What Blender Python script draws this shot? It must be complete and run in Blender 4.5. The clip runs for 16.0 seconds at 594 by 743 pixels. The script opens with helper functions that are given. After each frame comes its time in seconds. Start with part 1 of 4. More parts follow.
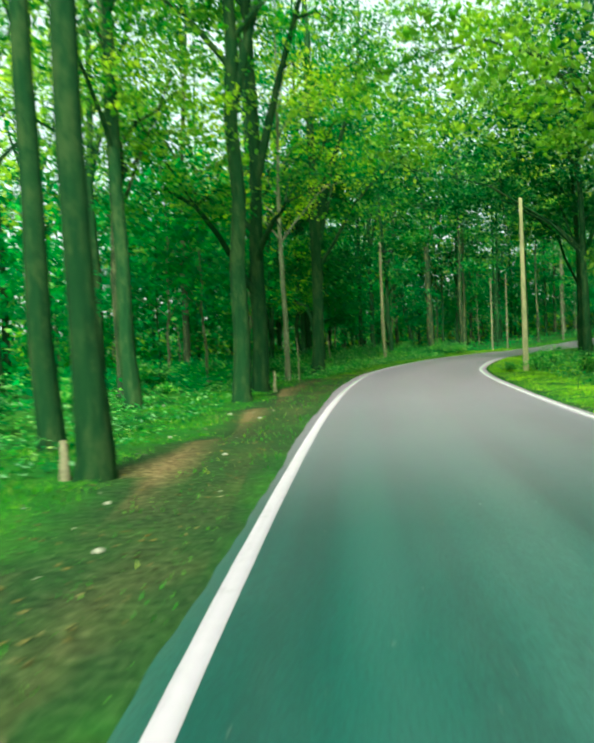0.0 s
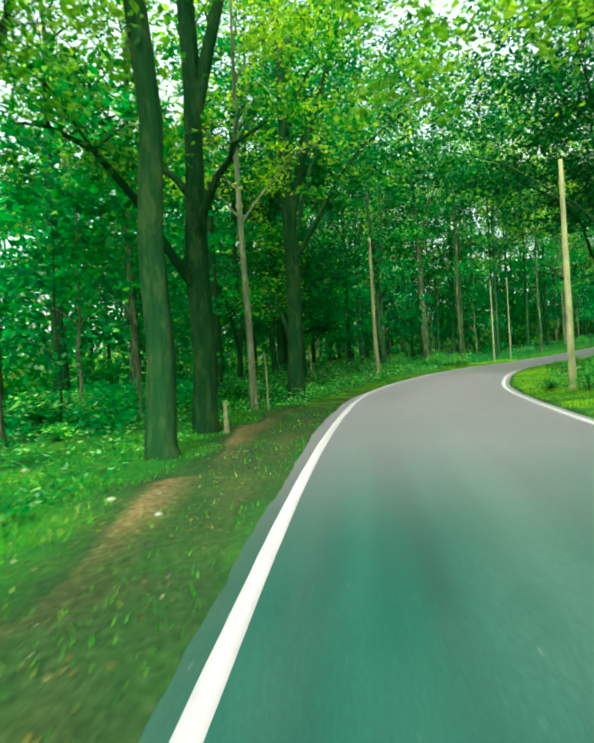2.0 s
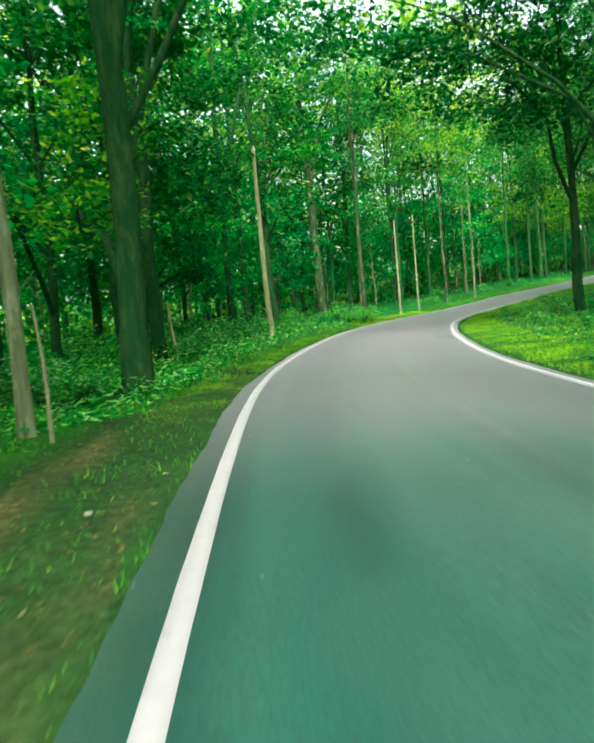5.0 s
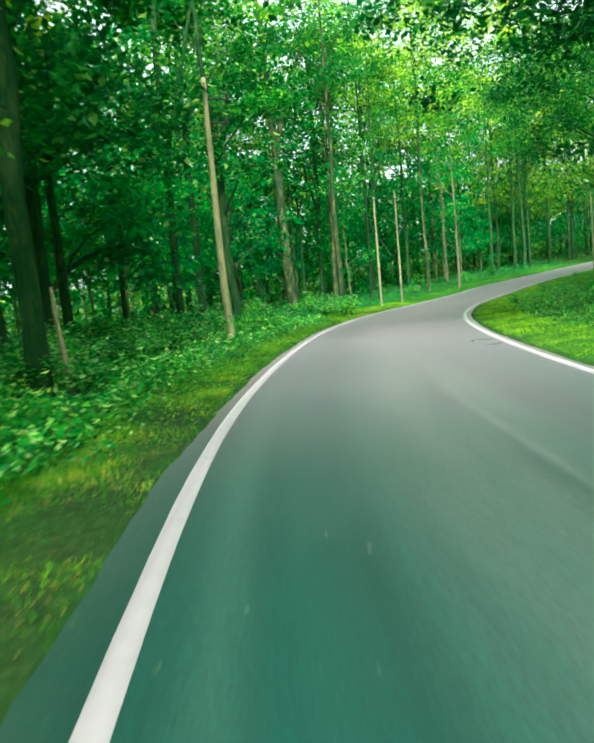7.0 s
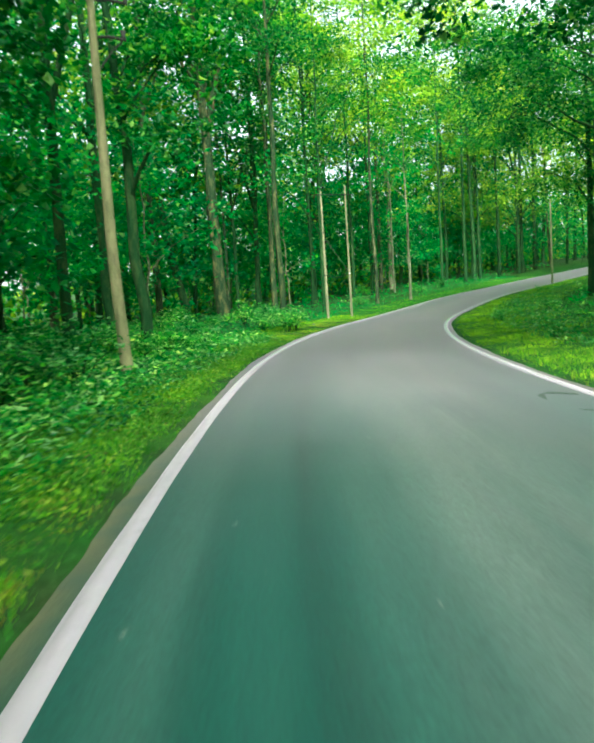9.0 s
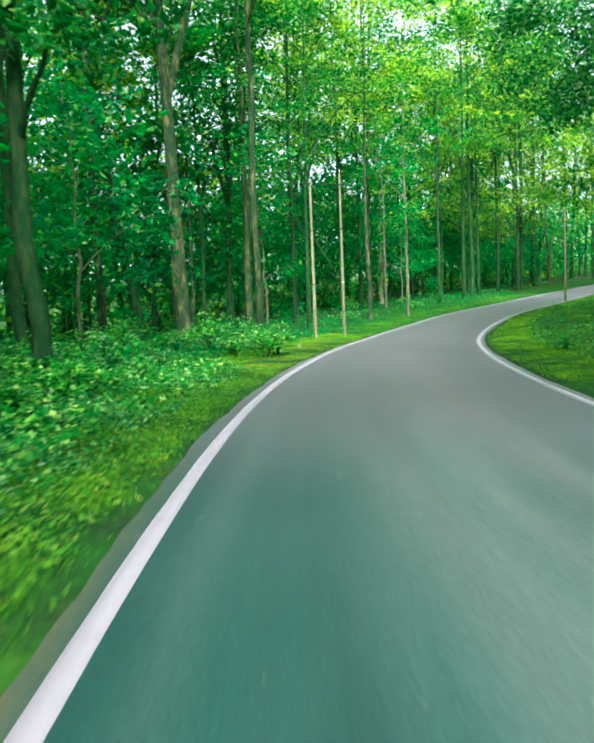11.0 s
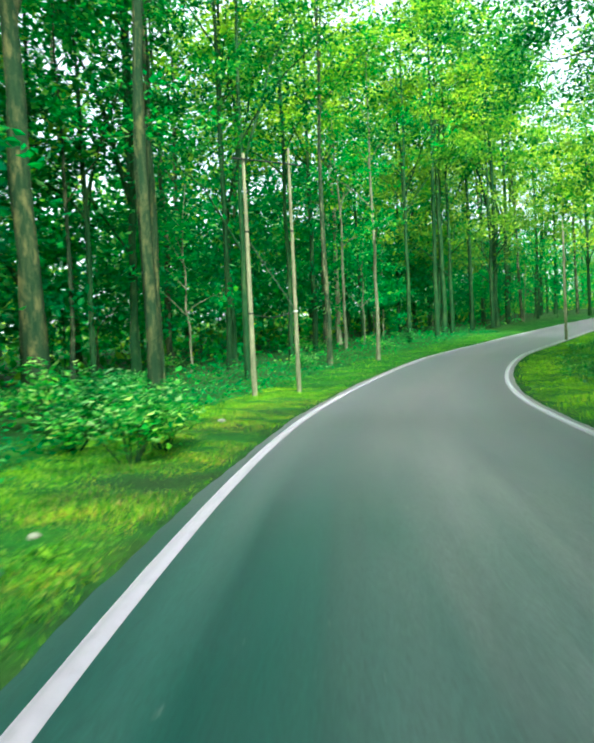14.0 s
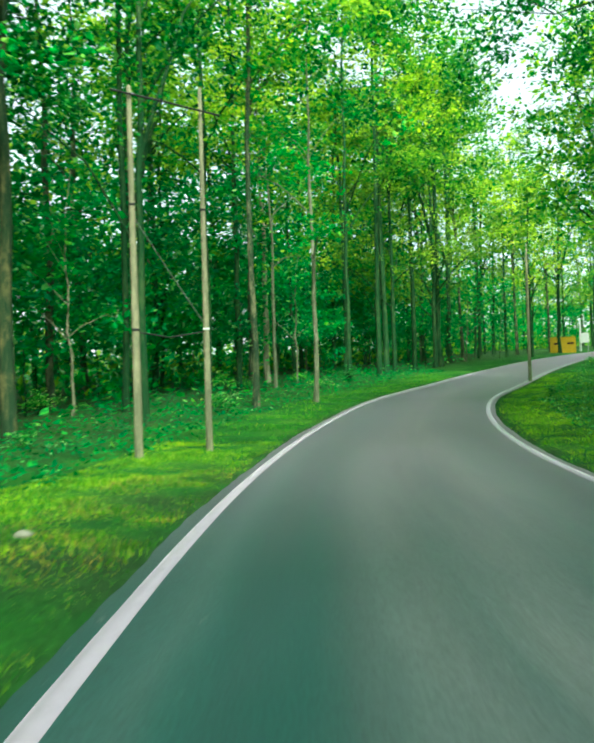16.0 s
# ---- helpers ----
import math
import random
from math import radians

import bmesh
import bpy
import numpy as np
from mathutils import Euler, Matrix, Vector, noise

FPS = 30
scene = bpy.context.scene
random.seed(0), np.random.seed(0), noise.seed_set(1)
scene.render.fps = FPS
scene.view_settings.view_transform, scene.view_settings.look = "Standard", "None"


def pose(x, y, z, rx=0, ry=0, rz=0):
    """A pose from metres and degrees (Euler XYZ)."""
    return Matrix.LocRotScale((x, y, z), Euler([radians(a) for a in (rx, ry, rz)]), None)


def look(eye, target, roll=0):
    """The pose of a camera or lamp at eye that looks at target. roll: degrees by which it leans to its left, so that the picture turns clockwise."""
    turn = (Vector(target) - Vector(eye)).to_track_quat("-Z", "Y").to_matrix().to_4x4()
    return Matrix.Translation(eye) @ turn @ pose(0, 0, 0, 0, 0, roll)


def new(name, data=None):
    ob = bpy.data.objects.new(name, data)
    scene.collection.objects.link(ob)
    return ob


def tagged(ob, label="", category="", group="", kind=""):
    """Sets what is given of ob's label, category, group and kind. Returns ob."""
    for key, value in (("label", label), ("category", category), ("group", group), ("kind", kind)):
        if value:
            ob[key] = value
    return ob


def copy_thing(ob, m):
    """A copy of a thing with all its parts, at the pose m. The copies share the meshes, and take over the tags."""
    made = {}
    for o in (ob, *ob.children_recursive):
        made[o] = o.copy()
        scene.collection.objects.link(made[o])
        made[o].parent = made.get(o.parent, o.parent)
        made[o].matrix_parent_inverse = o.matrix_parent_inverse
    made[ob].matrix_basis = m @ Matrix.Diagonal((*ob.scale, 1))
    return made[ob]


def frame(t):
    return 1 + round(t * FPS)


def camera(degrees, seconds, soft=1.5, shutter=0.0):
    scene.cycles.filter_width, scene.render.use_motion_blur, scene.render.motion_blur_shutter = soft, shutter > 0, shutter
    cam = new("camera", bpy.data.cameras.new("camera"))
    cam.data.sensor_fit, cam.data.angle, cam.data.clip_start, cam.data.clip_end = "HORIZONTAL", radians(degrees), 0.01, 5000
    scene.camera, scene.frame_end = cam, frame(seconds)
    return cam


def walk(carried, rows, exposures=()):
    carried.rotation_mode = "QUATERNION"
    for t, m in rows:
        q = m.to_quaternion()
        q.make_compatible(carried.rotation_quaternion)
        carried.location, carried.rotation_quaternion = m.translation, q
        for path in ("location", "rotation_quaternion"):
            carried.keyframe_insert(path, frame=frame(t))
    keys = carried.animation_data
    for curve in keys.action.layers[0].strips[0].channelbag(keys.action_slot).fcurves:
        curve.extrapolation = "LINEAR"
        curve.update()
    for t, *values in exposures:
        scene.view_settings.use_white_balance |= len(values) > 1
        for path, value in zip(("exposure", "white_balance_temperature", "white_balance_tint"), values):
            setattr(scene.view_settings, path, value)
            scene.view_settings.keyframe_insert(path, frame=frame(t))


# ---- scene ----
cam = camera(42.5, 16.0, soft=2.7, shutter=0.7)
PATH = [
    (0, 0.148, 0.294, 1.312, 87.88, 2.18, 0.62),
    (0.5, 0.245, 2.028, 1.321, 86.74, 1.85, -1.37),
    (1, 0.333, 3.698, 1.320, 87.02, 2.33, -2.03),
    (1.5, 0.420, 5.368, 1.319, 87.89, 0.84, -1.06),
    (2, 0.532, 7.074, 1.329, 88.86, 3.20, -0.40),
    (2.5, 0.643, 8.812, 1.345, 88.30, 2.15, 0.14),
    (3, 0.755, 10.517, 1.355, 88.35, 3.60, -1.87),
    (3.5, 0.850, 12.226, 1.334, 85.51, 1.56, -7.03),
    (6, 1.723, 20.747, 1.266, 84.76, 5.71, -9.57),
    (6.5, 2.003, 22.509, 1.275, 84.07, 4.11, -10.72),
    (7, 2.280, 24.322, 1.257, 84.09, 4.87, -12.13),
    (7.5, 2.645, 26.012, 1.264, 84.51, 3.48, -13.40),
    (8, 2.992, 27.727, 1.241, 84.43, 4.08, -15.29),
    (8.5, 3.316, 29.367, 1.270, 84.35, 4.41, -16.62),
    (9, 3.734, 31.035, 1.273, 84.41, 3.52, -17.20),
    (11.5, 6.355, 40.170, 1.276, 85.92, 2.32, -19.35),
    (12, 6.949, 41.906, 1.290, 86.95, 3.85, -18.91),
    (12.5, 7.566, 43.476, 1.310, 86.19, 2.11, -19.02),
    (13, 8.291, 45.185, 1.300, 86.85, 2.39, -19.18),
    (13.5, 9.006, 46.790, 1.299, 86.89, 2.66, -21.74),
    (14, 9.766, 48.416, 1.285, 88.25, 2.43, -23.03),
    (14.5, 10.421, 50.030, 1.270, 88.90, 1.59, -24.81),
    (15, 11.200, 51.566, 1.245, 89.26, 2.48, -25.97),
    (15.5, 11.885, 53.060, 1.246, 90.12, 1.35, -27.16),
    (16, 12.690, 54.574, 1.237, 90.99, 1.54, -28.55),
]
walk(cam, [(t, pose(*p)) for t, *p in PATH], exposures=[
    (0.0, 0.72, 6450, -22), (2.0, 0.90, 6450, -22), (3.0, 1.03, 6400, -19), (3.5, 1.05, 6350, -18), (6.0, 1.36, 6250, -12), (7.0, 1.36, 6250, -12), (8.0, 1.28, 6250, -12),
    (9.0, 1.24, 6150, -11), (11.5, 1.30, 5750, -6), (12.5, 1.31, 5750, -7), (14.0, 1.29, 5800, -11), (15.0, 1.17, 5850, -13), (15.5, 1.10, 5900, -14), (16.0, 0.92, 6000, -16)])

# ---- sky and sun: bright hazy sky, wide hazy sun, behind the start of the road ----
SUN_ELEVATION, SUN_AZIMUTH = 43.0, 190.0
world = bpy.data.worlds.new("sky")
scene.world = world
world.use_nodes = True
wn = world.node_tree
sky = wn.nodes.new("ShaderNodeTexSky")
sky.sky_type = "NISHITA"
sky.sun_disc = False
sky.sun_elevation, sky.sun_rotation = radians(SUN_ELEVATION), radians(SUN_AZIMUTH)
sky.air_density, sky.dust_density, sky.ozone_density = 1.0, 6.0, 0.6
# an even veil of bright cloud over the clear sky
veil = wn.nodes.new("ShaderNodeMix")
veil.data_type = "RGBA"
veil.inputs["Factor"].default_value = 0.6
veil.inputs["B"].default_value = (6.4, 6.2, 6.6, 1)
wn.links.new(sky.outputs[0], veil.inputs["A"])
wn.links.new(veil.outputs["Result"], wn.nodes["Background"].inputs[0])
wn.nodes["Background"].inputs[1].default_value = 0.17
sun_data = bpy.data.lights.new("sun", "SUN")
sun_data.energy, sun_data.angle, sun_data.color = 4.3, radians(18), (1.0, 0.94, 0.83)
sun = new("sun", sun_data)
_az, _el = radians(SUN_AZIMUTH), radians(SUN_ELEVATION)
sun.matrix_world = look((60 * math.sin(_az) * math.cos(_el), 60 * math.cos(_az) * math.cos(_el), 60 * math.sin(_el)), (0, 0, 0))


# ---- materials ----
def material(name, rough=0.8, spec=0.3):
    m = bpy.data.materials.new(name)
    m.use_nodes = True
    b = m.node_tree.nodes["Principled BSDF"]
    b.inputs["Roughness"].default_value = rough
    b.inputs["Specular IOR Level"].default_value = spec
    return m, m.node_tree, b


def node(nt, kind, **values):
    n = nt.nodes.new(kind)
    for k, v in values.items():
        n.inputs[k].default_value = v
    return n


def ramp(nt, source, stops):
    r = nt.nodes.new("ShaderNodeValToRGB")
    while len(r.color_ramp.elements) < len(stops):
        r.color_ramp.elements.new(0.5)
    for e, (p, c) in zip(r.color_ramp.elements, stops):
        e.position, e.color = p, (*c, 1)
    nt.links.new(source, r.inputs[0])
    return r.outputs[0]


def mix(nt, a, b, factor, how="MIX"):
    m = nt.nodes.new("ShaderNodeMix")
    m.data_type, m.blend_type = "RGBA", how
    for socket, v in ((m.inputs["Factor"], factor), (m.inputs["A"], a), (m.inputs["B"], b)):
        if isinstance(v, (int, float)):
            socket.default_value = v
        elif isinstance(v, tuple):
            socket.default_value = (*v, 1)
        else:
            nt.links.new(v, socket)
    return m.outputs["Result"]


def noise_of(nt, vector, scale, detail=5.0, rough=0.6):
    n = node(nt, "ShaderNodeTexNoise", Scale=scale, Detail=detail, Roughness=rough)
    if vector is not None:
        nt.links.new(vector, n.inputs["Vector"])
    return n.outputs["Fac"]


def stretched(nt, source, scale):
    m = node(nt, "ShaderNodeMapping", Scale=scale)
    nt.links.new(source, m.inputs["Vector"])
    return m.outputs["Vector"]


def bump(nt, b, height, strength, distance):
    n = node(nt, "ShaderNodeBump", Strength=strength, Distance=distance)
    nt.links.new(height, n.inputs["Height"])
    nt.links.new(n.outputs["Normal"], b.inputs["Normal"])


def coords(nt, which="Object"):
    return nt.nodes.new("ShaderNodeTexCoord").outputs[which]


def low_angle_gloss(nt, b, stops):
    """Adds a pale gloss lobe at low view angles, imitating distant sky glare."""
    lobe = nt.nodes.new("ShaderNodeBsdfSheen")
    lobe.inputs["Roughness"].default_value = 0.32
    nt.links.new(ramp(nt, node(nt, "ShaderNodeLayerWeight", Blend=0.5).outputs["Facing"], stops), lobe.inputs["Color"])
    both = nt.nodes.new("ShaderNodeAddShader")
    nt.links.new(b.outputs[0], both.inputs[0])
    nt.links.new(lobe.outputs[0], both.inputs[1])
    nt.links.new(both.outputs[0], nt.nodes["Material Output"].inputs["Surface"])


def asphalt_material():
    m, nt, b = material("asphalt", 0.55, 0.4)
    obj, uv = coords(nt), coords(nt, "UV")
    long_streak = noise_of(nt, stretched(nt, uv, (0.035, 1.5, 1)), 1.0, 5.0, 0.6)
    blotch = noise_of(nt, stretched(nt, uv, (0.14, 0.5, 1)), 1.0, 5.0, 0.6)
    grain = noise_of(nt, obj, 55.0, 3.0, 0.7)
    base = ramp(nt, long_streak, [(0.34, (0.002, 0.040, 0.035)), (0.5, (0.003, 0.068, 0.057)), (0.66, (0.010, 0.094, 0.078))])
    pale = ramp(nt, blotch, [(0.48, (0, 0, 0)), (0.72, (0.8, 0.8, 0.8))])
    base = mix(nt, base, (0.036, 0.106, 0.094), pale)
    # tyres keep two tracks dark; dust greys the strips between and beside them
    split = nt.nodes.new("ShaderNodeSeparateXYZ")
    nt.links.new(uv, split.inputs[0])
    across = node(nt, "ShaderNodeMapRange")
    across.inputs["From Min"].default_value, across.inputs["From Max"].default_value = -2.4, 2.4
    nt.links.new(split.outputs["Y"], across.inputs["Value"])
    dusty = ramp(nt, across.outputs["Result"], [(0.07, (0.10, 0.10, 0.10)), (0.135, (0.28, 0.28, 0.28)), (0.18, (0.1, 0.1, 0.1)), (0.27, (0.12, 0.12, 0.12)), (0.36, (0.50, 0.50, 0.50)), (0.50, (0.95, 0.95, 0.95)), (0.74, (0.5, 0.5, 0.5)), (0.86, (0.1, 0.1, 0.1)), (0.95, (0.4, 0.4, 0.4))])
    broken = ramp(nt, noise_of(nt, stretched(nt, uv, (0.10, 1.1, 1)), 1.0, 4.0), [(0.35, (0.25, 0.25, 0.25)), (0.65, (1, 1, 1))])
    # the grey grows from the bend on: dust plus painted-in pale glare
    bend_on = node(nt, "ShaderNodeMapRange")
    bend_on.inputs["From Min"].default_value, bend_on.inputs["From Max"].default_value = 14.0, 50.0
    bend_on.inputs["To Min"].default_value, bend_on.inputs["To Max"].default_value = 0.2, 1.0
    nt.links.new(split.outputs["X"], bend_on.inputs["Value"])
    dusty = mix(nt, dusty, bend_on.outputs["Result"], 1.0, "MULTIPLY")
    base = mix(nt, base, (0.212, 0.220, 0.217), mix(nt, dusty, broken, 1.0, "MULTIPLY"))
    # one narrow worn streak a little right of the middle
    streak = ramp(nt, across.outputs["Result"], [(0.540, (0, 0, 0)), (0.562, (0.42, 0.42, 0.42)), (0.590, (0, 0, 0))])
    streak = mix(nt, streak, ramp(nt, noise_of(nt, stretched(nt, uv, (0.22, 2.5, 1)), 1.0, 6.0), [(0.46, (0, 0, 0)), (0.62, (1, 1, 1))]), 1.0, "MULTIPLY")
    streak_on = node(nt, "ShaderNodeMapRange")
    streak_on.inputs["From Min"].default_value, streak_on.inputs["From Max"].default_value = 21.0, 28.0
    nt.links.new(split.outputs["X"], streak_on.inputs["Value"])
    streak = mix(nt, streak, streak_on.outputs["Result"], 1.0, "MULTIPLY")
    base = mix(nt, base, (0.25, 0.26, 0.25), streak)
    scuff = ramp(nt, noise_of(nt, stretched(nt, uv, (3.6, 9.0, 1)), 1.0, 4.0, 0.65), [(0.68, (0, 0, 0)), (0.73, (0.7, 0.7, 0.7))])
    base = mix(nt, base, (0.24, 0.27, 0.25), scuff)
    # soil washed on to the broken edges
    edge = ramp(nt, across.outputs["Result"], [(0.042, (0.9, 0.9, 0.9)), (0.054, (0.5, 0.5, 0.5)), (0.068, (0, 0, 0)), (0.94, (0, 0, 0)), (0.972, (0.9, 0.9, 0.9))])
    edge = mix(nt, edge, ramp(nt, noise_of(nt, obj, 2.2, 6.0, 0.7), [(0.30, (0.3, 0.3, 0.3)), (0.60, (1, 1, 1))]), 1.0, "MULTIPLY")
    edge_on = node(nt, "ShaderNodeMapRange")
    edge_on.inputs["From Min"].default_value, edge_on.inputs["From Max"].default_value = 31.0, 34.5
    edge_on.inputs["To Min"].default_value = 0.15
    nt.links.new(split.outputs["X"], edge_on.inputs["Value"])
    edge = mix(nt, edge, edge_on.outputs["Result"], 1.0, "MULTIPLY")
    edge_off = node(nt, "ShaderNodeMapRange")
    edge_off.inputs["From Min"].default_value, edge_off.inputs["From Max"].default_value = 40.0, 46.0
    edge_off.inputs["To Min"].default_value, edge_off.inputs["To Max"].default_value = 1.0, 0.1
    nt.links.new(split.outputs["X"], edge_off.inputs["Value"])
    edge = mix(nt, edge, edge_off.outputs["Result"], 1.0, "MULTIPLY")
    base = mix(nt, base, (0.175, 0.155, 0.085), edge)
    speck = ramp(nt, grain, [(0.35, (0.65, 0.65, 0.65)), (0.65, (1.25, 1.25, 1.25))])
    nt.links.new(mix(nt, base, speck, 1.0, "MULTIPLY"), b.inputs["Base Color"])
    nt.links.new(ramp(nt, blotch, [(0.3, (0.46, 0.46, 0.46)), (0.7, (0.60, 0.60, 0.60))]), b.inputs["Roughness"])
    b.inputs["Specular Tint"].default_value = (1.0, 0.93, 0.97, 1)
    # lilac sheen grows with view angle, imitating the sky's pale reflection
    facing = node(nt, "ShaderNodeLayerWeight", Blend=0.5).outputs["Facing"]
    nt.links.new(ramp(nt, facing, [(0.42, (0.0, 0.0, 0.0)), (0.62, (0.05, 0.05, 0.05)), (0.76, (0.20, 0.20, 0.20)), (0.87, (0.70, 0.70, 0.70)), (0.95, (1, 1, 1))]), b.inputs["Sheen Weight"])
    b.inputs["Sheen Roughness"].default_value = 0.32
    b.inputs["Sheen Tint"].default_value = (1.0, 0.68, 0.94, 1)
    bump(nt, b, grain, 0.25, 0.004)
    low_angle_gloss(nt, b, [(0.80, (0.0, 0.0, 0.0)), (0.90, (0.17, 0.105, 0.19)), (0.97, (0.48, 0.29, 0.55))])
    return m


def paint_material():
    m, nt, b = material("road_paint", 0.55, 0.4)
    obj = coords(nt)
    worn = noise_of(nt, obj, 9.0, 6.0, 0.7)
    nt.links.new(ramp(nt, worn, [(0.25, (0.35, 0.295, 0.37)), (0.42, (0.495, 0.41, 0.515)), (0.8, (0.54, 0.45, 0.56))]), b.inputs["Base Color"])
    # extra pale lobe lifts the line where it is seen far off
    low_angle_gloss(nt, b, [(0.78, (0.0, 0.0, 0.0)), (0.88, (0.45, 0.38, 0.46)), (0.95, (0.95, 0.82, 0.98))])
    bump(nt, b, noise_of(nt, obj, 60.0, 2.0), 0.15, 0.003)
    return m


def ground_material():
    m, nt, b = material("forest_ground", 0.95, 0.15)
    obj = coords(nt)
    large, fine = noise_of(nt, obj, 0.5, 6.0, 0.65), noise_of(nt, obj, 14.0, 5.0, 0.7)
    green = ramp(nt, large, [(0.3, (0.010, 0.078, 0.012)), (0.5, (0.030, 0.150, 0.016)), (0.7, (0.09, 0.230, 0.020))])
    # dark soil tone, also used for the shaded floor under the trees
    dark_soil = ramp(nt, fine, [(0.3, (0.014, 0.028, 0.014)), (0.55, (0.036, 0.052, 0.024)), (0.75, (0.085, 0.090, 0.045))])
    dry = ramp(nt, fine, [(0.3, (0.12, 0.080, 0.040)), (0.55, (0.225, 0.150, 0.074)), (0.75, (0.32, 0.225, 0.125))])
    bare = nt.nodes.new("ShaderNodeAttribute")
    bare.attribute_name = "bare"
    soil = mix(nt, dark_soil, dry, ramp(nt, bare.outputs["Fac"], [(0.74, (0, 0, 0)), (0.96, (1, 1, 1))]))
    patchy = mix(nt, bare.outputs["Fac"], ramp(nt, noise_of(nt, obj, 1.6, 6.0, 0.7), [(0.36, (0, 0, 0)), (0.62, (1, 1, 1))]), 0.28, "OVERLAY")
    col = mix(nt, green, soil, patchy)
    speck = ramp(nt, fine, [(0.3, (0.55, 0.55, 0.55)), (0.7, (1.25, 1.25, 1.25))])
    nt.links.new(mix(nt, col, speck, 1.0, "MULTIPLY"), b.inputs["Base Color"])
    bump(nt, b, fine, 0.7, 0.05)
    return m


def leaf_material(name, stops, through_light, rough=0.45, share=0.45, spray_scale=0.7):
    """Leaves: each one has its own green, and lets some light through."""
    m, nt, b = material(name, rough, 0.11)
    rnd = nt.nodes.new("ShaderNodeNewGeometry").outputs["Random Per Island"]
    col = ramp(nt, rnd, stops)
    info = nt.nodes.new("ShaderNodeObjectInfo").outputs["Random"]
    tone = ramp(nt, info, [(0.0, (0.6, 0.72, 0.85)), (0.5, (1.0, 1.0, 1.0)), (1.0, (1.4, 1.2, 0.9))])
    col = mix(nt, col, tone, 1.0, "MULTIPLY")
    # yellower and darker sprays by noise, lit and shaded clumps put into the colour
    spray = noise_of(nt, coords(nt), spray_scale, 3.0, 0.6)
    col = mix(nt, col, ramp(nt, spray, [(0.36, (0.48, 0.56, 0.62)), (0.5, (0.95, 1.0, 0.95)), (0.64, (1.6, 1.32, 0.78))]), 1.0, "MULTIPLY")
    nt.links.new(col, b.inputs["Base Color"])
    tr = nt.nodes.new("ShaderNodeBsdfTranslucent")
    nt.links.new(mix(nt, col, through_light, 1.0, "MULTIPLY"), tr.inputs["Color"])
    mx = node(nt, "ShaderNodeMixShader", Fac=share)
    nt.links.new(b.outputs[0], mx.inputs[1])
    nt.links.new(tr.outputs[0], mx.inputs[2])
    nt.links.new(mx.outputs[0], nt.nodes["Material Output"].inputs["Surface"])
    return m


def bark_material(name, dark, mid, pale, patch=0.6):
    m, nt, b = material(name, 0.95, 0.06)
    obj = coords(nt)
    fibre = noise_of(nt, stretched(nt, obj, (7, 7, 0.7)), 1.6, 7.0, 0.72)
    lichen = noise_of(nt, stretched(nt, obj, (1.8, 1.8, 0.6)), 2.4, 6.0, 0.7)
    col = ramp(nt, fibre, [(0.3, dark), (0.55, mid), (0.8, pale)])
    col = mix(nt, col, pale, ramp(nt, lichen, [(patch - 0.06, (0, 0, 0)), (patch + 0.08, (0.85, 0.85, 0.85))]))
    info = nt.nodes.new("ShaderNodeObjectInfo").outputs["Random"]
    col = mix(nt, col, ramp(nt, info, [(0, (0.75, 0.8, 0.75)), (1, (1.2, 1.15, 1.1))]), 1.0, "MULTIPLY")
    nt.links.new(col, b.inputs["Base Color"])
    bump(nt, b, fibre, 1.0, 0.06)
    return m


def plain_material(name, colour, rough, spec=0.3, metal=0.0, grain=18.0, low=0.7):
    m, nt, b = material(name, rough, spec)
    b.inputs["Metallic"].default_value = metal
    n = noise_of(nt, coords(nt), grain, 6.0, 0.65)
    col = ramp(nt, n, [(0.3, tuple(low * c for c in colour)), (0.7, colour)])
    nt.links.new(col, b.inputs["Base Color"])
    bump(nt, b, n, 0.2, 0.004)
    return m


ASPHALT, PAINT, GROUND = asphalt_material(), paint_material(), ground_material()
LEAF = leaf_material("leaf_green", [(0.0, (0.008, 0.130, 0.032)), (0.45, (0.036, 0.215, 0.034)), (0.78, (0.150, 0.325, 0.042)), (1.0, (0.34, 0.47, 0.080))], (1.8, 1.95, 0.72), share=0.55)
# two greens with shade put into the colour: low storey, overhanging crowns
LEAF_DARK = leaf_material("leaf_dark_green", [(0.0, (0.006, 0.165, 0.052)), (0.6, (0.013, 0.255, 0.080)), (0.92, (0.055, 0.370, 0.090)), (1.0, (0.34, 0.60, 0.26))], (1.8, 1.9, 1.0), share=0.55)
LEAF_SHADED = leaf_material("leaf_shaded_green", [(0.0, (0.005, 0.085, 0.024)), (0.6, (0.012, 0.150, 0.034)), (0.93, (0.055, 0.270, 0.050)), (1.0, (0.26, 0.44, 0.13))], (1.7, 1.9, 1.0), share=0.4)
# sunlight on high crowns put into a yellower leaf colour
LEAF_SUNLIT = leaf_material("leaf_sunlit_yellow", [(0.0, (0.10, 0.29, 0.032)), (0.5, (0.27, 0.44, 0.045)), (1.0, (0.52, 0.62, 0.13))], (1.65, 1.75, 0.6), share=0.55)
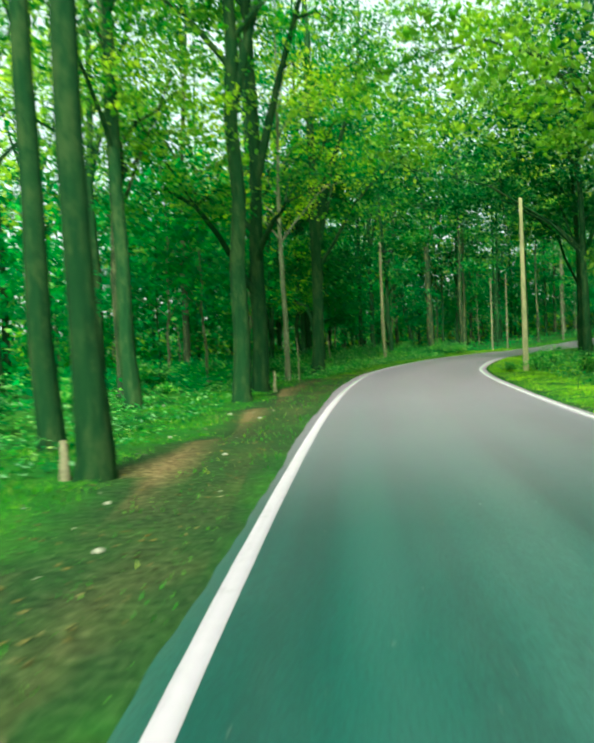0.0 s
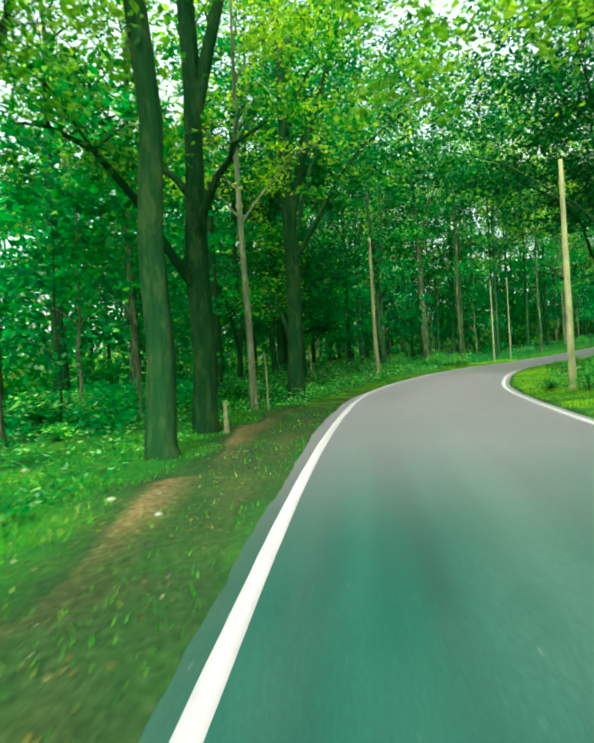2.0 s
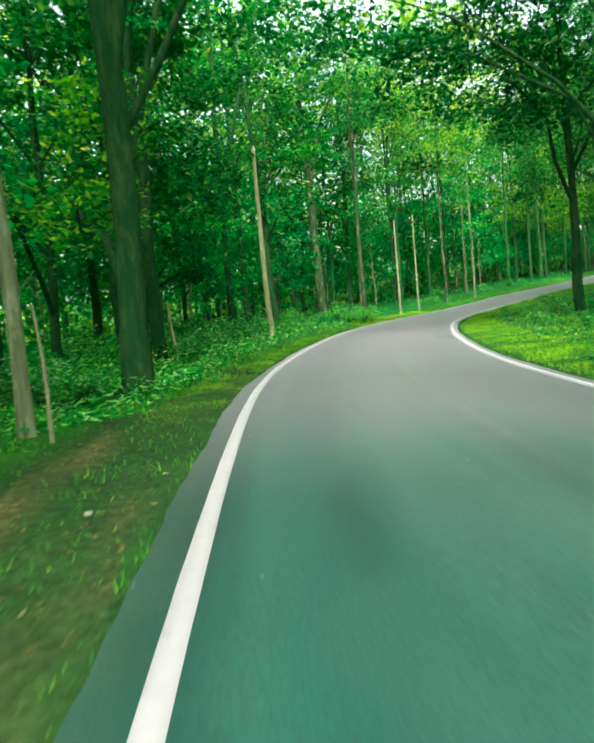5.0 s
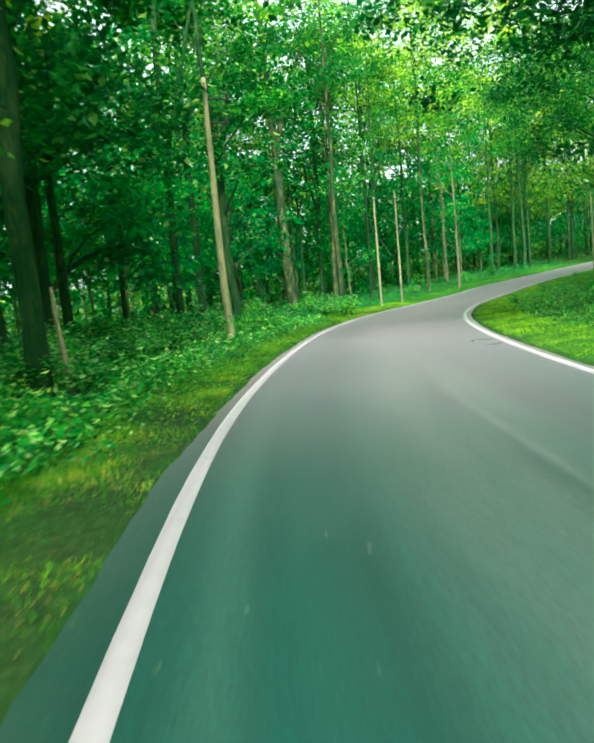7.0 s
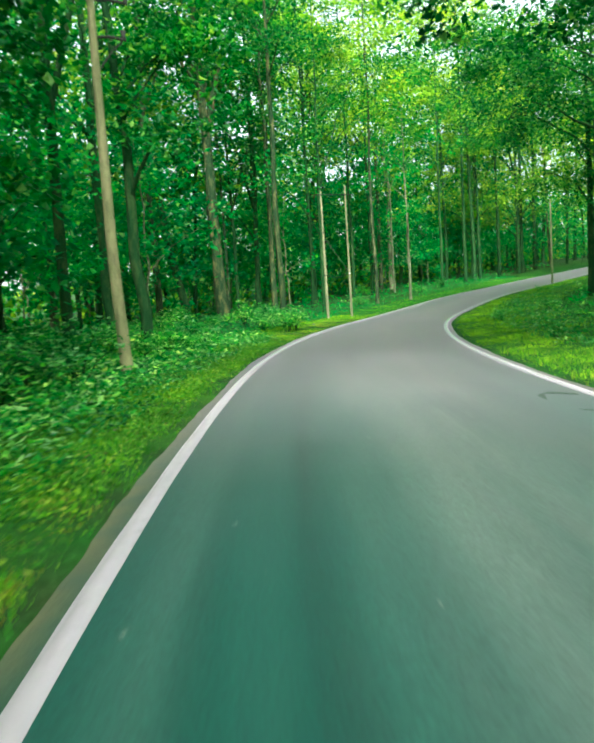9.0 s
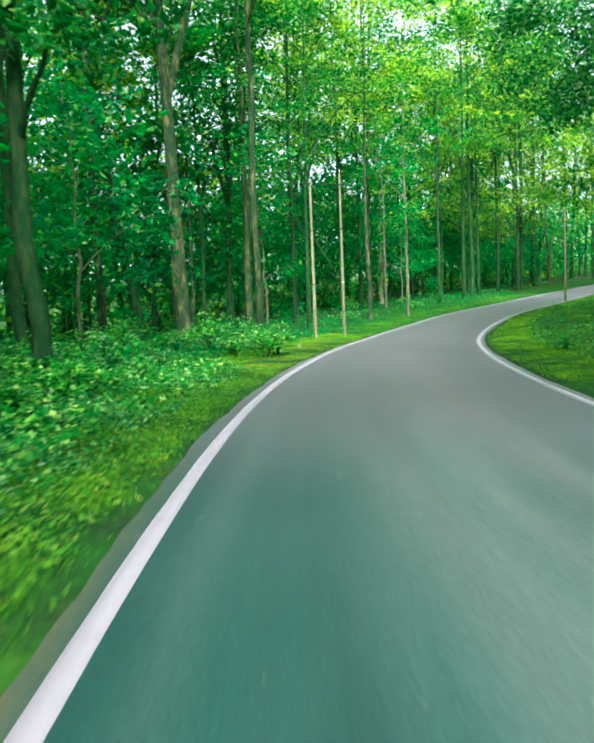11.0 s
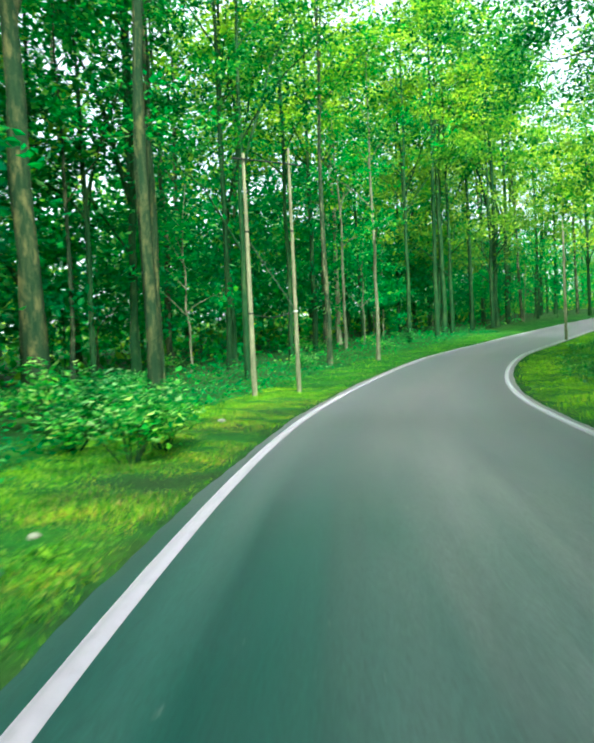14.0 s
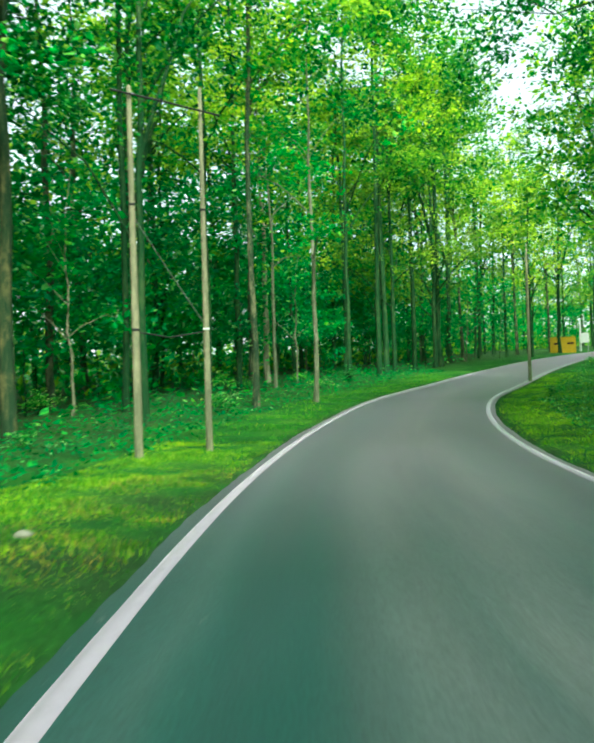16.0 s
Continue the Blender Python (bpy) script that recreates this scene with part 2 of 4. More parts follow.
# its palest leaves stand for lit upper faces, the highlight put into colour
WEED = leaf_material("weed_green", [(0.0, (0.010, 0.155, 0.034)), (0.5, (0.042, 0.320, 0.052)), (0.72, (0.15, 0.480, 0.095)), (1.0, (0.56, 0.74, 0.38))], (1.7, 1.8, 1.0), rough=0.35, share=0.45, spray_scale=1.8)
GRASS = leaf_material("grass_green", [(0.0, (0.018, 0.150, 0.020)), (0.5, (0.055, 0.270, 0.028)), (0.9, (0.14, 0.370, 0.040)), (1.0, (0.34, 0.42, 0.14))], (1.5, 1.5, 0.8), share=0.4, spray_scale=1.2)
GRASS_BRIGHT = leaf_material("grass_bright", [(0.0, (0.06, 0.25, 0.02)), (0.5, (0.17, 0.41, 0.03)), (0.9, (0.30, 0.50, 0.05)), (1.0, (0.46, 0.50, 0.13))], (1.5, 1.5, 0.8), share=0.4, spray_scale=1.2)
# inner verge grass with its sunlight put into the colour
GRASS_SUNLIT = leaf_material("grass_sunlit", [(0.0, (0.10, 0.33, 0.02)), (0.5, (0.27, 0.53, 0.03)), (0.9, (0.44, 0.62, 0.055)), (1.0, (0.54, 0.56, 0.14))], (1.5, 1.5, 0.8), share=0.4, spray_scale=1.2)
STRAW = leaf_material("dry_grass", [(0.0, (0.26, 0.27, 0.05)), (0.5, (0.42, 0.36, 0.08)), (1.0, (0.58, 0.48, 0.16))], (1.2, 1.1, 0.8), share=0.3, spray_scale=1.2)
LITTER = leaf_material("dry_leaf", [(0.0, (0.08, 0.07, 0.025)), (0.6, (0.16, 0.14, 0.05)), (0.93, (0.20, 0.18, 0.09)), (1.0, (0.48, 0.48, 0.40))], (0.8, 0.8, 0.6), rough=0.7, share=0.15)
BARK = bark_material("bark_dark", (0.010, 0.048, 0.020), (0.021, 0.070, 0.027), (0.062, 0.110, 0.042), 0.55)
BARK_MOTTLED = bark_material("bark_mottled", (0.016, 0.050, 0.030), (0.038, 0.066, 0.036), (0.22, 0.22, 0.13), 0.55)
BARK_TAN = bark_material("bark_tan", (0.014, 0.045, 0.024), (0.034, 0.068, 0.034), (0.20, 0.185, 0.085), 0.56)
BARK_PALE = bark_material("bark_pale", (0.10, 0.12, 0.075), (0.20, 0.21, 0.14), (0.38, 0.38, 0.28), 0.55)
WOOD_RAW = plain_material("raw_wood", (0.40, 0.35, 0.23), 0.85, 0.2, grain=9.0, low=0.45)
POLE = bark_material("weathered_pole", (0.19, 0.195, 0.13), (0.38, 0.355, 0.22), (0.55, 0.48, 0.30), 0.50)
POLE_GREY = bark_material("grey_weathered_pole", (0.13, 0.145, 0.095), (0.235, 0.235, 0.155), (0.37, 0.345, 0.23), 0.52)
STEEL = plain_material("galvanised_steel", (0.42, 0.44, 0.44), 0.5, 0.5, 0.4, grain=20.0, low=0.7)
STEEL_DULL = plain_material("dull_steel", (0.16, 0.19, 0.15), 0.7, 0.3, 0.2, grain=20.0)
DARK_STEEL = plain_material("dark_steel", (0.035, 0.035, 0.035), 0.6, 0.4, 0.3, grain=20.0)
STONE = plain_material("pale_stone", (0.40, 0.385, 0.31), 0.8, 0.3, grain=7.0, low=0.6)
YELLOW = plain_material("yellow_wall_paint", (0.62, 0.40, 0.02), 0.7, 0.3, grain=2.5, low=0.75)
BROWN = plain_material("brown_wall_paint", (0.05, 0.025, 0.012), 0.7, 0.3, grain=4.0)
WHITE = plain_material("white_paint", (0.80, 0.80, 0.80), 0.6, 0.3, grain=3.0, low=0.85)
PATCH = plain_material("fresh_bitumen", (0.028, 0.036, 0.036), 0.6, 0.4, grain=7.0, low=0.25)
PATCH.node_tree.nodes["Principled BSDF"].inputs["Sheen Weight"].default_value = 0.25
PATCH.node_tree.nodes["Principled BSDF"].inputs["Sheen Roughness"].default_value = 0.42


# ---- helpers ----
rng = np.random.default_rng(7)


def mesh_of(name, verts, faces, mat, smooth=False):
    """A mesh from vertices and faces of one length."""
    verts, faces = np.asarray(verts, np.float32), np.asarray(faces, np.int32)
    me = bpy.data.meshes.new(name)
    me.vertices.add(len(verts))
    me.vertices.foreach_set("co", verts.ravel())
    k = faces.shape[1]
    me.loops.add(faces.size)
    me.loops.foreach_set("vertex_index", faces.ravel())
    me.polygons.add(len(faces))
    me.polygons.foreach_set("loop_start", np.arange(0, faces.size, k, dtype=np.int32))
    me.polygons.foreach_set("use_smooth", np.full(len(faces), smooth))
    me.update(calc_edges=True)
    me.materials.append(mat)
    return me


def part(name, me, parent=None, label=""):
    ob = new(name, me)
    ob.parent = parent
    return tagged(ob, label)


def bm_mesh(name, bm, mat, smooth=False):
    me = bpy.data.meshes.new(name)
    for f in bm.faces:
        f.smooth = smooth
    bm.to_mesh(me)
    bm.free()
    me.materials.append(mat)
    return me


def box_mesh(name, size, mat, at=(0, 0, 0), bevel=0.01):
    bm = bmesh.new()
    bmesh.ops.create_cube(bm, size=1)
    bmesh.ops.scale(bm, vec=size, verts=bm.verts)
    if bevel:
        bmesh.ops.bevel(bm, geom=bm.edges, offset=bevel, segments=2, affect="EDGES")
    bmesh.ops.translate(bm, vec=at, verts=bm.verts)
    return bm_mesh(name, bm, mat)


class Tubes:
    """Gathers tapered tubes along lines of points."""

    def __init__(self, sides=8):
        self.v, self.f, self.n, self.sides = [], [], 0, sides

    def add(self, points, radii, knots=0.0, sides=None):
        k = sides or self.sides
        points = np.asarray(points, float)
        d = np.gradient(points, axis=0)
        d /= np.linalg.norm(d, axis=1)[:, None] + 1e-9
        ref = np.array([1.0, 0.0, 0.0]) if abs(d[0][0]) < 0.8 else np.array([0.0, 1.0, 0.0])
        angle = np.linspace(0, 2 * np.pi, k, endpoint=False)
        for i, (p, t, r) in enumerate(zip(points, d, radii)):
            a = np.cross(t, ref)
            a /= np.linalg.norm(a)
            b = np.cross(t, a)
            rr = r * (1 + knots * rng.normal(size=k))
            self.v.append(p + np.outer(np.cos(angle) * rr, a) + np.outer(np.sin(angle) * rr, b))
            if i:
                o = self.n + (i - 1) * k
                for j in range(k):
                    self.f.append((o + j, o + k + j, o + k + (j + 1) % k, o + (j + 1) % k))
        self.n += len(points) * k

    def mesh(self, name, mat):
        return mesh_of(name, np.concatenate(self.v), self.f, mat, True)


def leaf_quads(centres, length, width, tilt=0.9, droop=0.25):
    """One folded, pointed leaf of two triangles at each centre."""
    n = len(centres)
    az, pitch = rng.uniform(0, 2 * np.pi, n), rng.normal(-droop, tilt * 0.55, n)
    along = np.stack([np.cos(az) * np.cos(pitch), np.sin(az) * np.cos(pitch), np.sin(pitch)], 1)
    side = np.stack([-np.sin(az), np.cos(az), np.zeros(n)], 1)
    up = np.cross(along, side)
    roll = rng.normal(0, tilt * 0.6, n)[:, None]
    side, up = side * np.cos(roll) + up * np.sin(roll), up * np.cos(roll) - side * np.sin(roll)
    size = rng.uniform(0.65, 1.3, n)[:, None]
    a, w = along * length * size, side * width * 0.5 * size
    lift = up * width * 0.22 * size
    v = np.stack([centres - a * 0.5, centres + w - lift - a * 0.05, centres + a * 0.5, centres - w - lift - a * 0.05], 1).reshape(-1, 3)
    o = np.arange(n)[:, None] * 4
    return v, np.concatenate([o + [0, 1, 2], o + [0, 2, 3]])


# ---- the line of the road: its left edge line, then its middle ----
LEFT = [(-1.6, -40), (-1.17, -20), (-0.71, -6), (-0.44, 2.3), (-0.03, 8), (0.34, 12.8), (1.05, 19.62), (1.93, 26.03), (2.31, 28.4), (2.92, 31.54), (4.53, 37.14), (6.48, 43.11),
        (8.76, 48.88), (11.75, 54.98), (15.36, 61.31), (19.21, 67.04), (23.46, 72.44), (28.44, 77.77), (33.37, 81.44), (45, 90.4), (61, 101.6), (75, 109.6), (92, 117), (118, 126), (165, 140)]
HALF = 2.08


def spline(points, step):
    p = np.array(points, float)
    p = np.concatenate([[2 * p[0] - p[1]], p, [2 * p[-1] - p[-2]]])
    out = []
    for i in range(1, len(p) - 2):
        n = max(2, int(np.linalg.norm(p[i + 1] - p[i]) / step))
        t = np.linspace(0, 1, n, endpoint=False)[:, None]
        out.append(0.5 * (2 * p[i] + (p[i + 1] - p[i - 1]) * t + (2 * p[i - 1] - 5 * p[i] + 4 * p[i + 1] - p[i + 2]) * t**2
                          + (3 * p[i] - p[i - 1] - 3 * p[i + 1] + p[i + 2]) * t**3))
    return np.concatenate(out)


def normals(line):
    d = np.gradient(line, axis=0)
    d /= np.linalg.norm(d, axis=1)[:, None]
    return np.stack([d[:, 1], -d[:, 0]], 1)


_left = spline(LEFT, 0.6)
for _ in range(40):
    _left[1:-1] = (_left[:-2] + 2 * _left[1:-1] + _left[2:]) / 4
MIDDLE = _left + HALF * normals(_left)
ACROSS = normals(MIDDLE)
ALONG = np.concatenate([[0], np.cumsum(np.linalg.norm(np.diff(MIDDLE, axis=0), axis=1))])
ALONG -= ALONG[np.argmin(np.abs(MIDDLE[:, 1]))]


def rise(x, y):
    """The height of the land: level, then climbing gently past the bend."""
    d = np.clip(np.asarray(x) * 0.643 + np.asarray(y) * 0.766 - 58, 0, 200)
    return np.where(d < 20, 0.0015 * d * d, 0.6 + (d - 20) * 0.055)


def road_place(x, y):
    """Metres along the road and to the right of its middle."""
    q = np.stack([np.ravel(x), np.ravel(y)], 1)
    s, o = np.empty(len(q)), np.empty(len(q))
    for a in range(0, len(q), 20000):
        c = q[a : a + 20000]
        d = ((c[:, None] - MIDDLE[None, ::2]) ** 2).sum(-1)
        i = d.argmin(1) * 2
        s[a : a + 20000] = ALONG[i]
        o[a : a + 20000] = np.sqrt(d.min(1)) * np.sign(((c - MIDDLE[i]) * ACROSS[i]).sum(1))
    return s, o


def at_road(s, o):
    """The place s metres along the road, o metres right of its middle."""
    p = np.stack([np.interp(s, ALONG, MIDDLE[:, k]) for k in (0, 1)], -1)
    n = np.stack([np.interp(s, ALONG, ACROSS[:, k]) for k in (0, 1)], -1)
    return p + n * np.asarray(o)[..., None]


def wave(x, y, seed=0.0):
    """A soft uneven field between about -1 and 1."""
    x, y = np.asarray(x), np.asarray(y)
    return (np.sin(x * 0.9 + 1.7 * np.sin(y * 0.53 + seed)) + np.sin(y * 1.3 + 1.3 * np.sin(x * 0.71 + 2 * seed) + seed)
            + 0.6 * np.sin(2.9 * x + 1.1 * y + seed) + 0.5 * np.sin(3.7 * y - 2.1 * x + 3 * seed)) / 3.1


def ground_height(x, y, o=None):
    if o is None:
        o = road_place(x, y)[1].reshape(np.shape(x))
    out = np.abs(o) - 2.33
    bank = np.where(out < 0, -0.07 * np.clip(-out / 0.6, 0, 1), 0.05 * np.clip(out / 1.5, 0, 1) + 0.10 * np.clip((out - 2) / 6, 0, 1))
    rough = np.clip(out / 3, 0, 1) * (0.05 * wave(x, y, 1.0) + 0.10 * wave(np.asarray(x) * 0.23, np.asarray(y) * 0.23, 2.0))
    return rise(x, y) + bank + rough


def bareness(s, o, x, y):
    """How much soil colour shows: bare trodden strip and rims, and shade under the trees."""
    out = -o - 2.12
    strip = np.clip(out / 0.15, 0, 1) * np.clip((np.interp(s, [24, 30], [2.1, 1.25]) + 0.4 * wave(x * 0.8, y * 0.8, 4.0) - out) / 0.5, 0, 1)
    fade = np.clip((27 - s) / 8, 0, 1) + 0.86 * np.clip((36.5 - s) / 4, 0, 1) * np.clip((s - 19) / 8, 0, 1) + 0.75 * np.clip((s - 57) / 3, 0, 1) * np.clip((69 - s) / 3, 0, 1) * np.clip(0.55 + 1.2 * wave(x * 1.3, y * 1.3, 5.0), 0, 1)
    bands = np.maximum(0.35 * np.exp(-(((out - 0.55) / 0.28) ** 2)), np.exp(-(((out - 1.5 - 0.2 * wave(s * 0.4, 0.0, 2.0)) / 0.35) ** 2)))
    core = strip * np.clip(fade, 0, 1) * np.clip(0.70 + bands * (0.27 + 0.20 * wave(x * 1.1, y * 0.7, 0.4)), 0.58, 1.0)
    rim = np.clip(1 - np.abs(np.abs(o) - 2.36) / 0.24, 0, 1) * 0.78
    # floor under the trees mixed darker, its shade put into the soil colour
    shade = np.clip((np.abs(o) - 5.5) / 5, 0, 1) * 0.22 + np.clip((-o - 4.2) / 2.5, 0, 1) * 0.38 * np.clip((s - 55) / 6, 0, 1)
    trodden = 0.0
    for px, py, r in ((11.4, 55.8, 0.95), (13.75, 60.1, 0.9), (15.25, 62.5, 0.6)):
        trodden = np.maximum(trodden, 0.74 * np.exp(-(((x - px) ** 2 + (y - py) ** 2) / r**2)))
    return np.maximum(np.maximum(np.maximum(core, rim), shade), trodden)


# ---- ground, road, edge lines ----
def build_ground():
    def axis(a, b, step, far):
        fine = np.arange(a, b, step)
        grow = np.cumsum(step * 1.22 ** np.arange(1, 60))
        grow = grow[grow < far]
        return np.concatenate([a - grow[::-1], fine, b + grow])

    xs, ys = axis(-14, 52, 0.45, 900), axis(-6, 100, 0.45, 900)
    gx, gy = np.meshgrid(xs, ys)
    s, o = road_place(gx, gy)
    z = ground_height(gx.ravel(), gy.ravel(), o)
    n = len(xs)
    i = (np.arange(len(ys) - 1)[:, None] * n + np.arange(n - 1)[None]).ravel()
    me = mesh_of("ground", np.stack([gx.ravel(), gy.ravel(), z], 1), np.stack([i, i + 1, i + n + 1, i + n], 1), GROUND, True)
    bare = me.attributes.new("bare", "FLOAT", "POINT")
    bare.data.foreach_set("value", bareness(s, o, gx.ravel(), gy.ravel()).astype(np.float32))
    tagged(new("ground", me), "forest floor of grass, weeds and trodden brown soil", "ground", kind="structure")


def ribbon(name, offsets, heights, mat, s0, s1, step=0.2, edge=None):
    """A strip along the road with the given section; edge moves its outer points in and out."""
    s = np.arange(s0, s1, step)
    rows = []
    for k, (o, h) in enumerate(zip(offsets, heights)):
        oo = np.full(len(s), float(o))
        if edge:
            oo = edge(s, oo, k)
        p = at_road(s, oo)
        rows.append(np.stack([p[:, 0], p[:, 1], rise(p[:, 0], p[:, 1]) + h], 1))
    k = len(offsets)
    v = np.stack(rows, 1).reshape(-1, 3)
    i = (np.arange(len(s) - 1)[:, None] * k + np.arange(k - 1)[None]).ravel()
    f = np.stack([i, i + 1, i + k + 1, i + k], 1)
    me = mesh_of(name, v, f, mat, True)
    uv = me.uv_layers.new(name="road")
    su = np.repeat(s, k)
    ou = np.tile(np.asarray(offsets, float), len(s))
    uv.data.foreach_set("uv", np.stack([su[f.ravel()], ou[f.ravel()]], 1).astype(np.float32).ravel())
    return new(name, me)


def ragged(s, o, k):
    w = 0.035 * np.sin(s * 0.5) * np.sin(s * 0.23 + 1) + 0.010 * np.sin(s * 1.9 + 2) + 0.006 * np.sin(s * 4.3) + 0.007 * np.sin(s * 9.7 + 1)
    wide = np.interp(s, [6, 14, 22, 26, 31, 36], [0.0, 0.08, 0.16, 0.15, 0.09, 0.08])
    if k <= 2:
        return o - wide - w
    if k >= 12:
        return o + w * 0.7
    return o


build_ground()
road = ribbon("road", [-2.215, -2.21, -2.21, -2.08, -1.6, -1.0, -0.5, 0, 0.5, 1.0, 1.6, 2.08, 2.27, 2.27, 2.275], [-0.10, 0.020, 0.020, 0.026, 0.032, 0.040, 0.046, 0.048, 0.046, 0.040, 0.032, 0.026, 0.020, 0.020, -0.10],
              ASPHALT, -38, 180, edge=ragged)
tagged(road, "narrow dark grey asphalt forest road bending to the right", "road", kind="structure")


def wobble(s, o, k):
    return o + 0.0015 * np.sin(s * 2.3 + k) + 0.001 * np.sin(s * 7.1 + 2 * k)


for name, o, s1 in (("edge_line_1", -HALF, 150), ("edge_line_2", HALF, 150)):
    line = ribbon(name, [o - 0.062, o - 0.058, o, o + 0.058, o + 0.062], [0.020, 0.0315, 0.0315, 0.0315, 0.020], PAINT, -37, s1, edge=wobble)
    tagged(line, "solid white painted edge line on asphalt", "road marking", kind="structure")


# ---- trees ----
def bend(points, amount):
    """Adds slow sideways wandering to a line of points."""
    n = len(points)
    t = np.linspace(0, 1, n)
    for axis in (0, 1):
        points[:, axis] += amount * (np.sin(t * rng.uniform(2, 5) + rng.uniform(0, 6)) - np.sin(rng.uniform(0, 6)) * 0) * t
    return points


def tree(height, radius, crown_low, crown_radius, leaves, leaf=0.26, mat=None, bark=None, lean=(0.0, 0.0), fork=0.0, wander=0.25, limbs=9, name="tree",
         label="tall forest tree with dark bark and a green crown", flat=1.0, stems=1, spot=None, sides=9):
    """A tapered trunk with limbs and twigs, and a crown of leaf sprays round their ends; at a spot by the road it keeps clear of the carriageway."""
    root = tagged(new(name), label, "tree")
    wood = Tubes(sides)
    ends = []
    for stem in range(stems):
        n = 12
        t = np.linspace(0, 1, n)
        sx, sy = (0.0, 0.0) if stems == 1 else (0.15 * (stem - 0.5) * 2, 0.12 * (stem - 0.5))
        pts = np.stack([sx + lean[0] * height * t, sy + lean[1] * height * t, -0.25 + (height + 0.25) * t], 1)
        pts = bend(pts, wander)
        rad = radius * (1.0 - 0.80 * t**1.1)
        rad[0] *= 1.5
        flare = np.array(rad)
        flare[1] *= 1.02
        pts = np.insert(pts, 1, pts[0] * 0.7 + pts[1] * 0.3, axis=0)
        rad = np.insert(flare, 1, radius * 1.08)
        pts[1:, :2] += rng.normal(0, 0.035, (len(pts) - 1, 2))
        wood.add(pts, rad, 0.09)
        for k in range(limbs):
            tt = rng.uniform(crown_low / height, 0.97) if k or not fork else fork / height
            base = np.array([np.interp(tt, np.linspace(0, 1, len(pts)), pts[:, a]) for a in range(3)])
            r = radius * (1 - 0.8 * tt) * rng.uniform(0.40, 0.62)
            az = rng.uniform(0, 2 * np.pi)
            reach = crown_radius * rng.uniform(0.6, 1.1) * (1.15 - 0.55 * max(0, tt - 0.5) * 2)
            up = rng.uniform(0.35, 1.1) * reach
            if fork and k == 0:
                r, up, reach, az = radius * 0.66, height * (1 - tt) * 0.62, crown_radius * 0.62, 0.25
            m = 6
            u = np.linspace(0, 1, m)[:, None]
            tip = np.array([np.cos(az) * reach, np.sin(az) * reach, up])
            lp = base + tip * u + np.array([0, 0, 0.18 * reach]) * np.sin(u * np.pi) + rng.normal(0, 0.05 * reach, (m, 3)) * u
            wood.add(lp, r * (1 - 0.8 * u[:, 0]), 0.06, 6 if sides > 6 else 4)
            ends.append((lp[-1], reach))
            ends.append((lp[-2], reach * 0.8))
            for _ in range(3):
                b = lp[rng.integers(2, m)]
                d = rng.normal(0, 1, 3) * (1, 1, 0.5)
                d = d / np.linalg.norm(d) * reach * rng.uniform(0.3, 0.6)
                tw = np.stack([b, b + d * 0.55 + (0, 0, 0.1 * reach), b + d])
                wood.add(tw, [r * 0.30, r * 0.2, r * 0.08], 0.0, 4 if sides > 6 else 3)
                ends.append((tw[-1], reach * 0.7))
        ends.append((pts[-1], crown_radius * 0.7))
    part("trunk", wood.mesh("trunk", bark or BARK), root)
    weight = np.array([e[1] for e in ends])
    pick = rng.choice(len(ends), leaves, p=weight / weight.sum())
    centre = np.array([e[0] for e in ends])[pick]
    # each spray is a few small clumps
    clump = rng.normal(0, 1, (len(ends) * 5, 3)) * (1, 1, 0.45) * flat
    c = centre + clump[pick * 5 + rng.integers(0, 5, leaves)] * (0.32 * weight[pick])[:, None] + rng.normal(0, 1, (leaves, 3)) * (0.075 * weight[pick] + 0.10)[:, None] * (1, 1, 0.45)
    if spot:
        away = np.abs(road_place(c[:, 0] + spot[0], c[:, 1] + spot[1])[1])
        c = c[(away > 4.2) | (c[:, 2] > 5.6)]
    v, f = leaf_quads(c, leaf, leaf * 0.62, tilt=0.75)
    part("crown", mesh_of("crown", v, f, mat or LEAF), root)
    return root


def put(ob, x, y, turn=0.0, sink=0.05):
    ob.matrix_basis = pose(x, y, float(ground_height(np.array([x]), np.array([y]))[0]) - sink, 0, 0, turn)
    return ob


DARK_LABEL = "tall forest tree with dark bark and a broad green crown"
PALE_LABEL = "slender forest tree with pale bark and a small green crown"
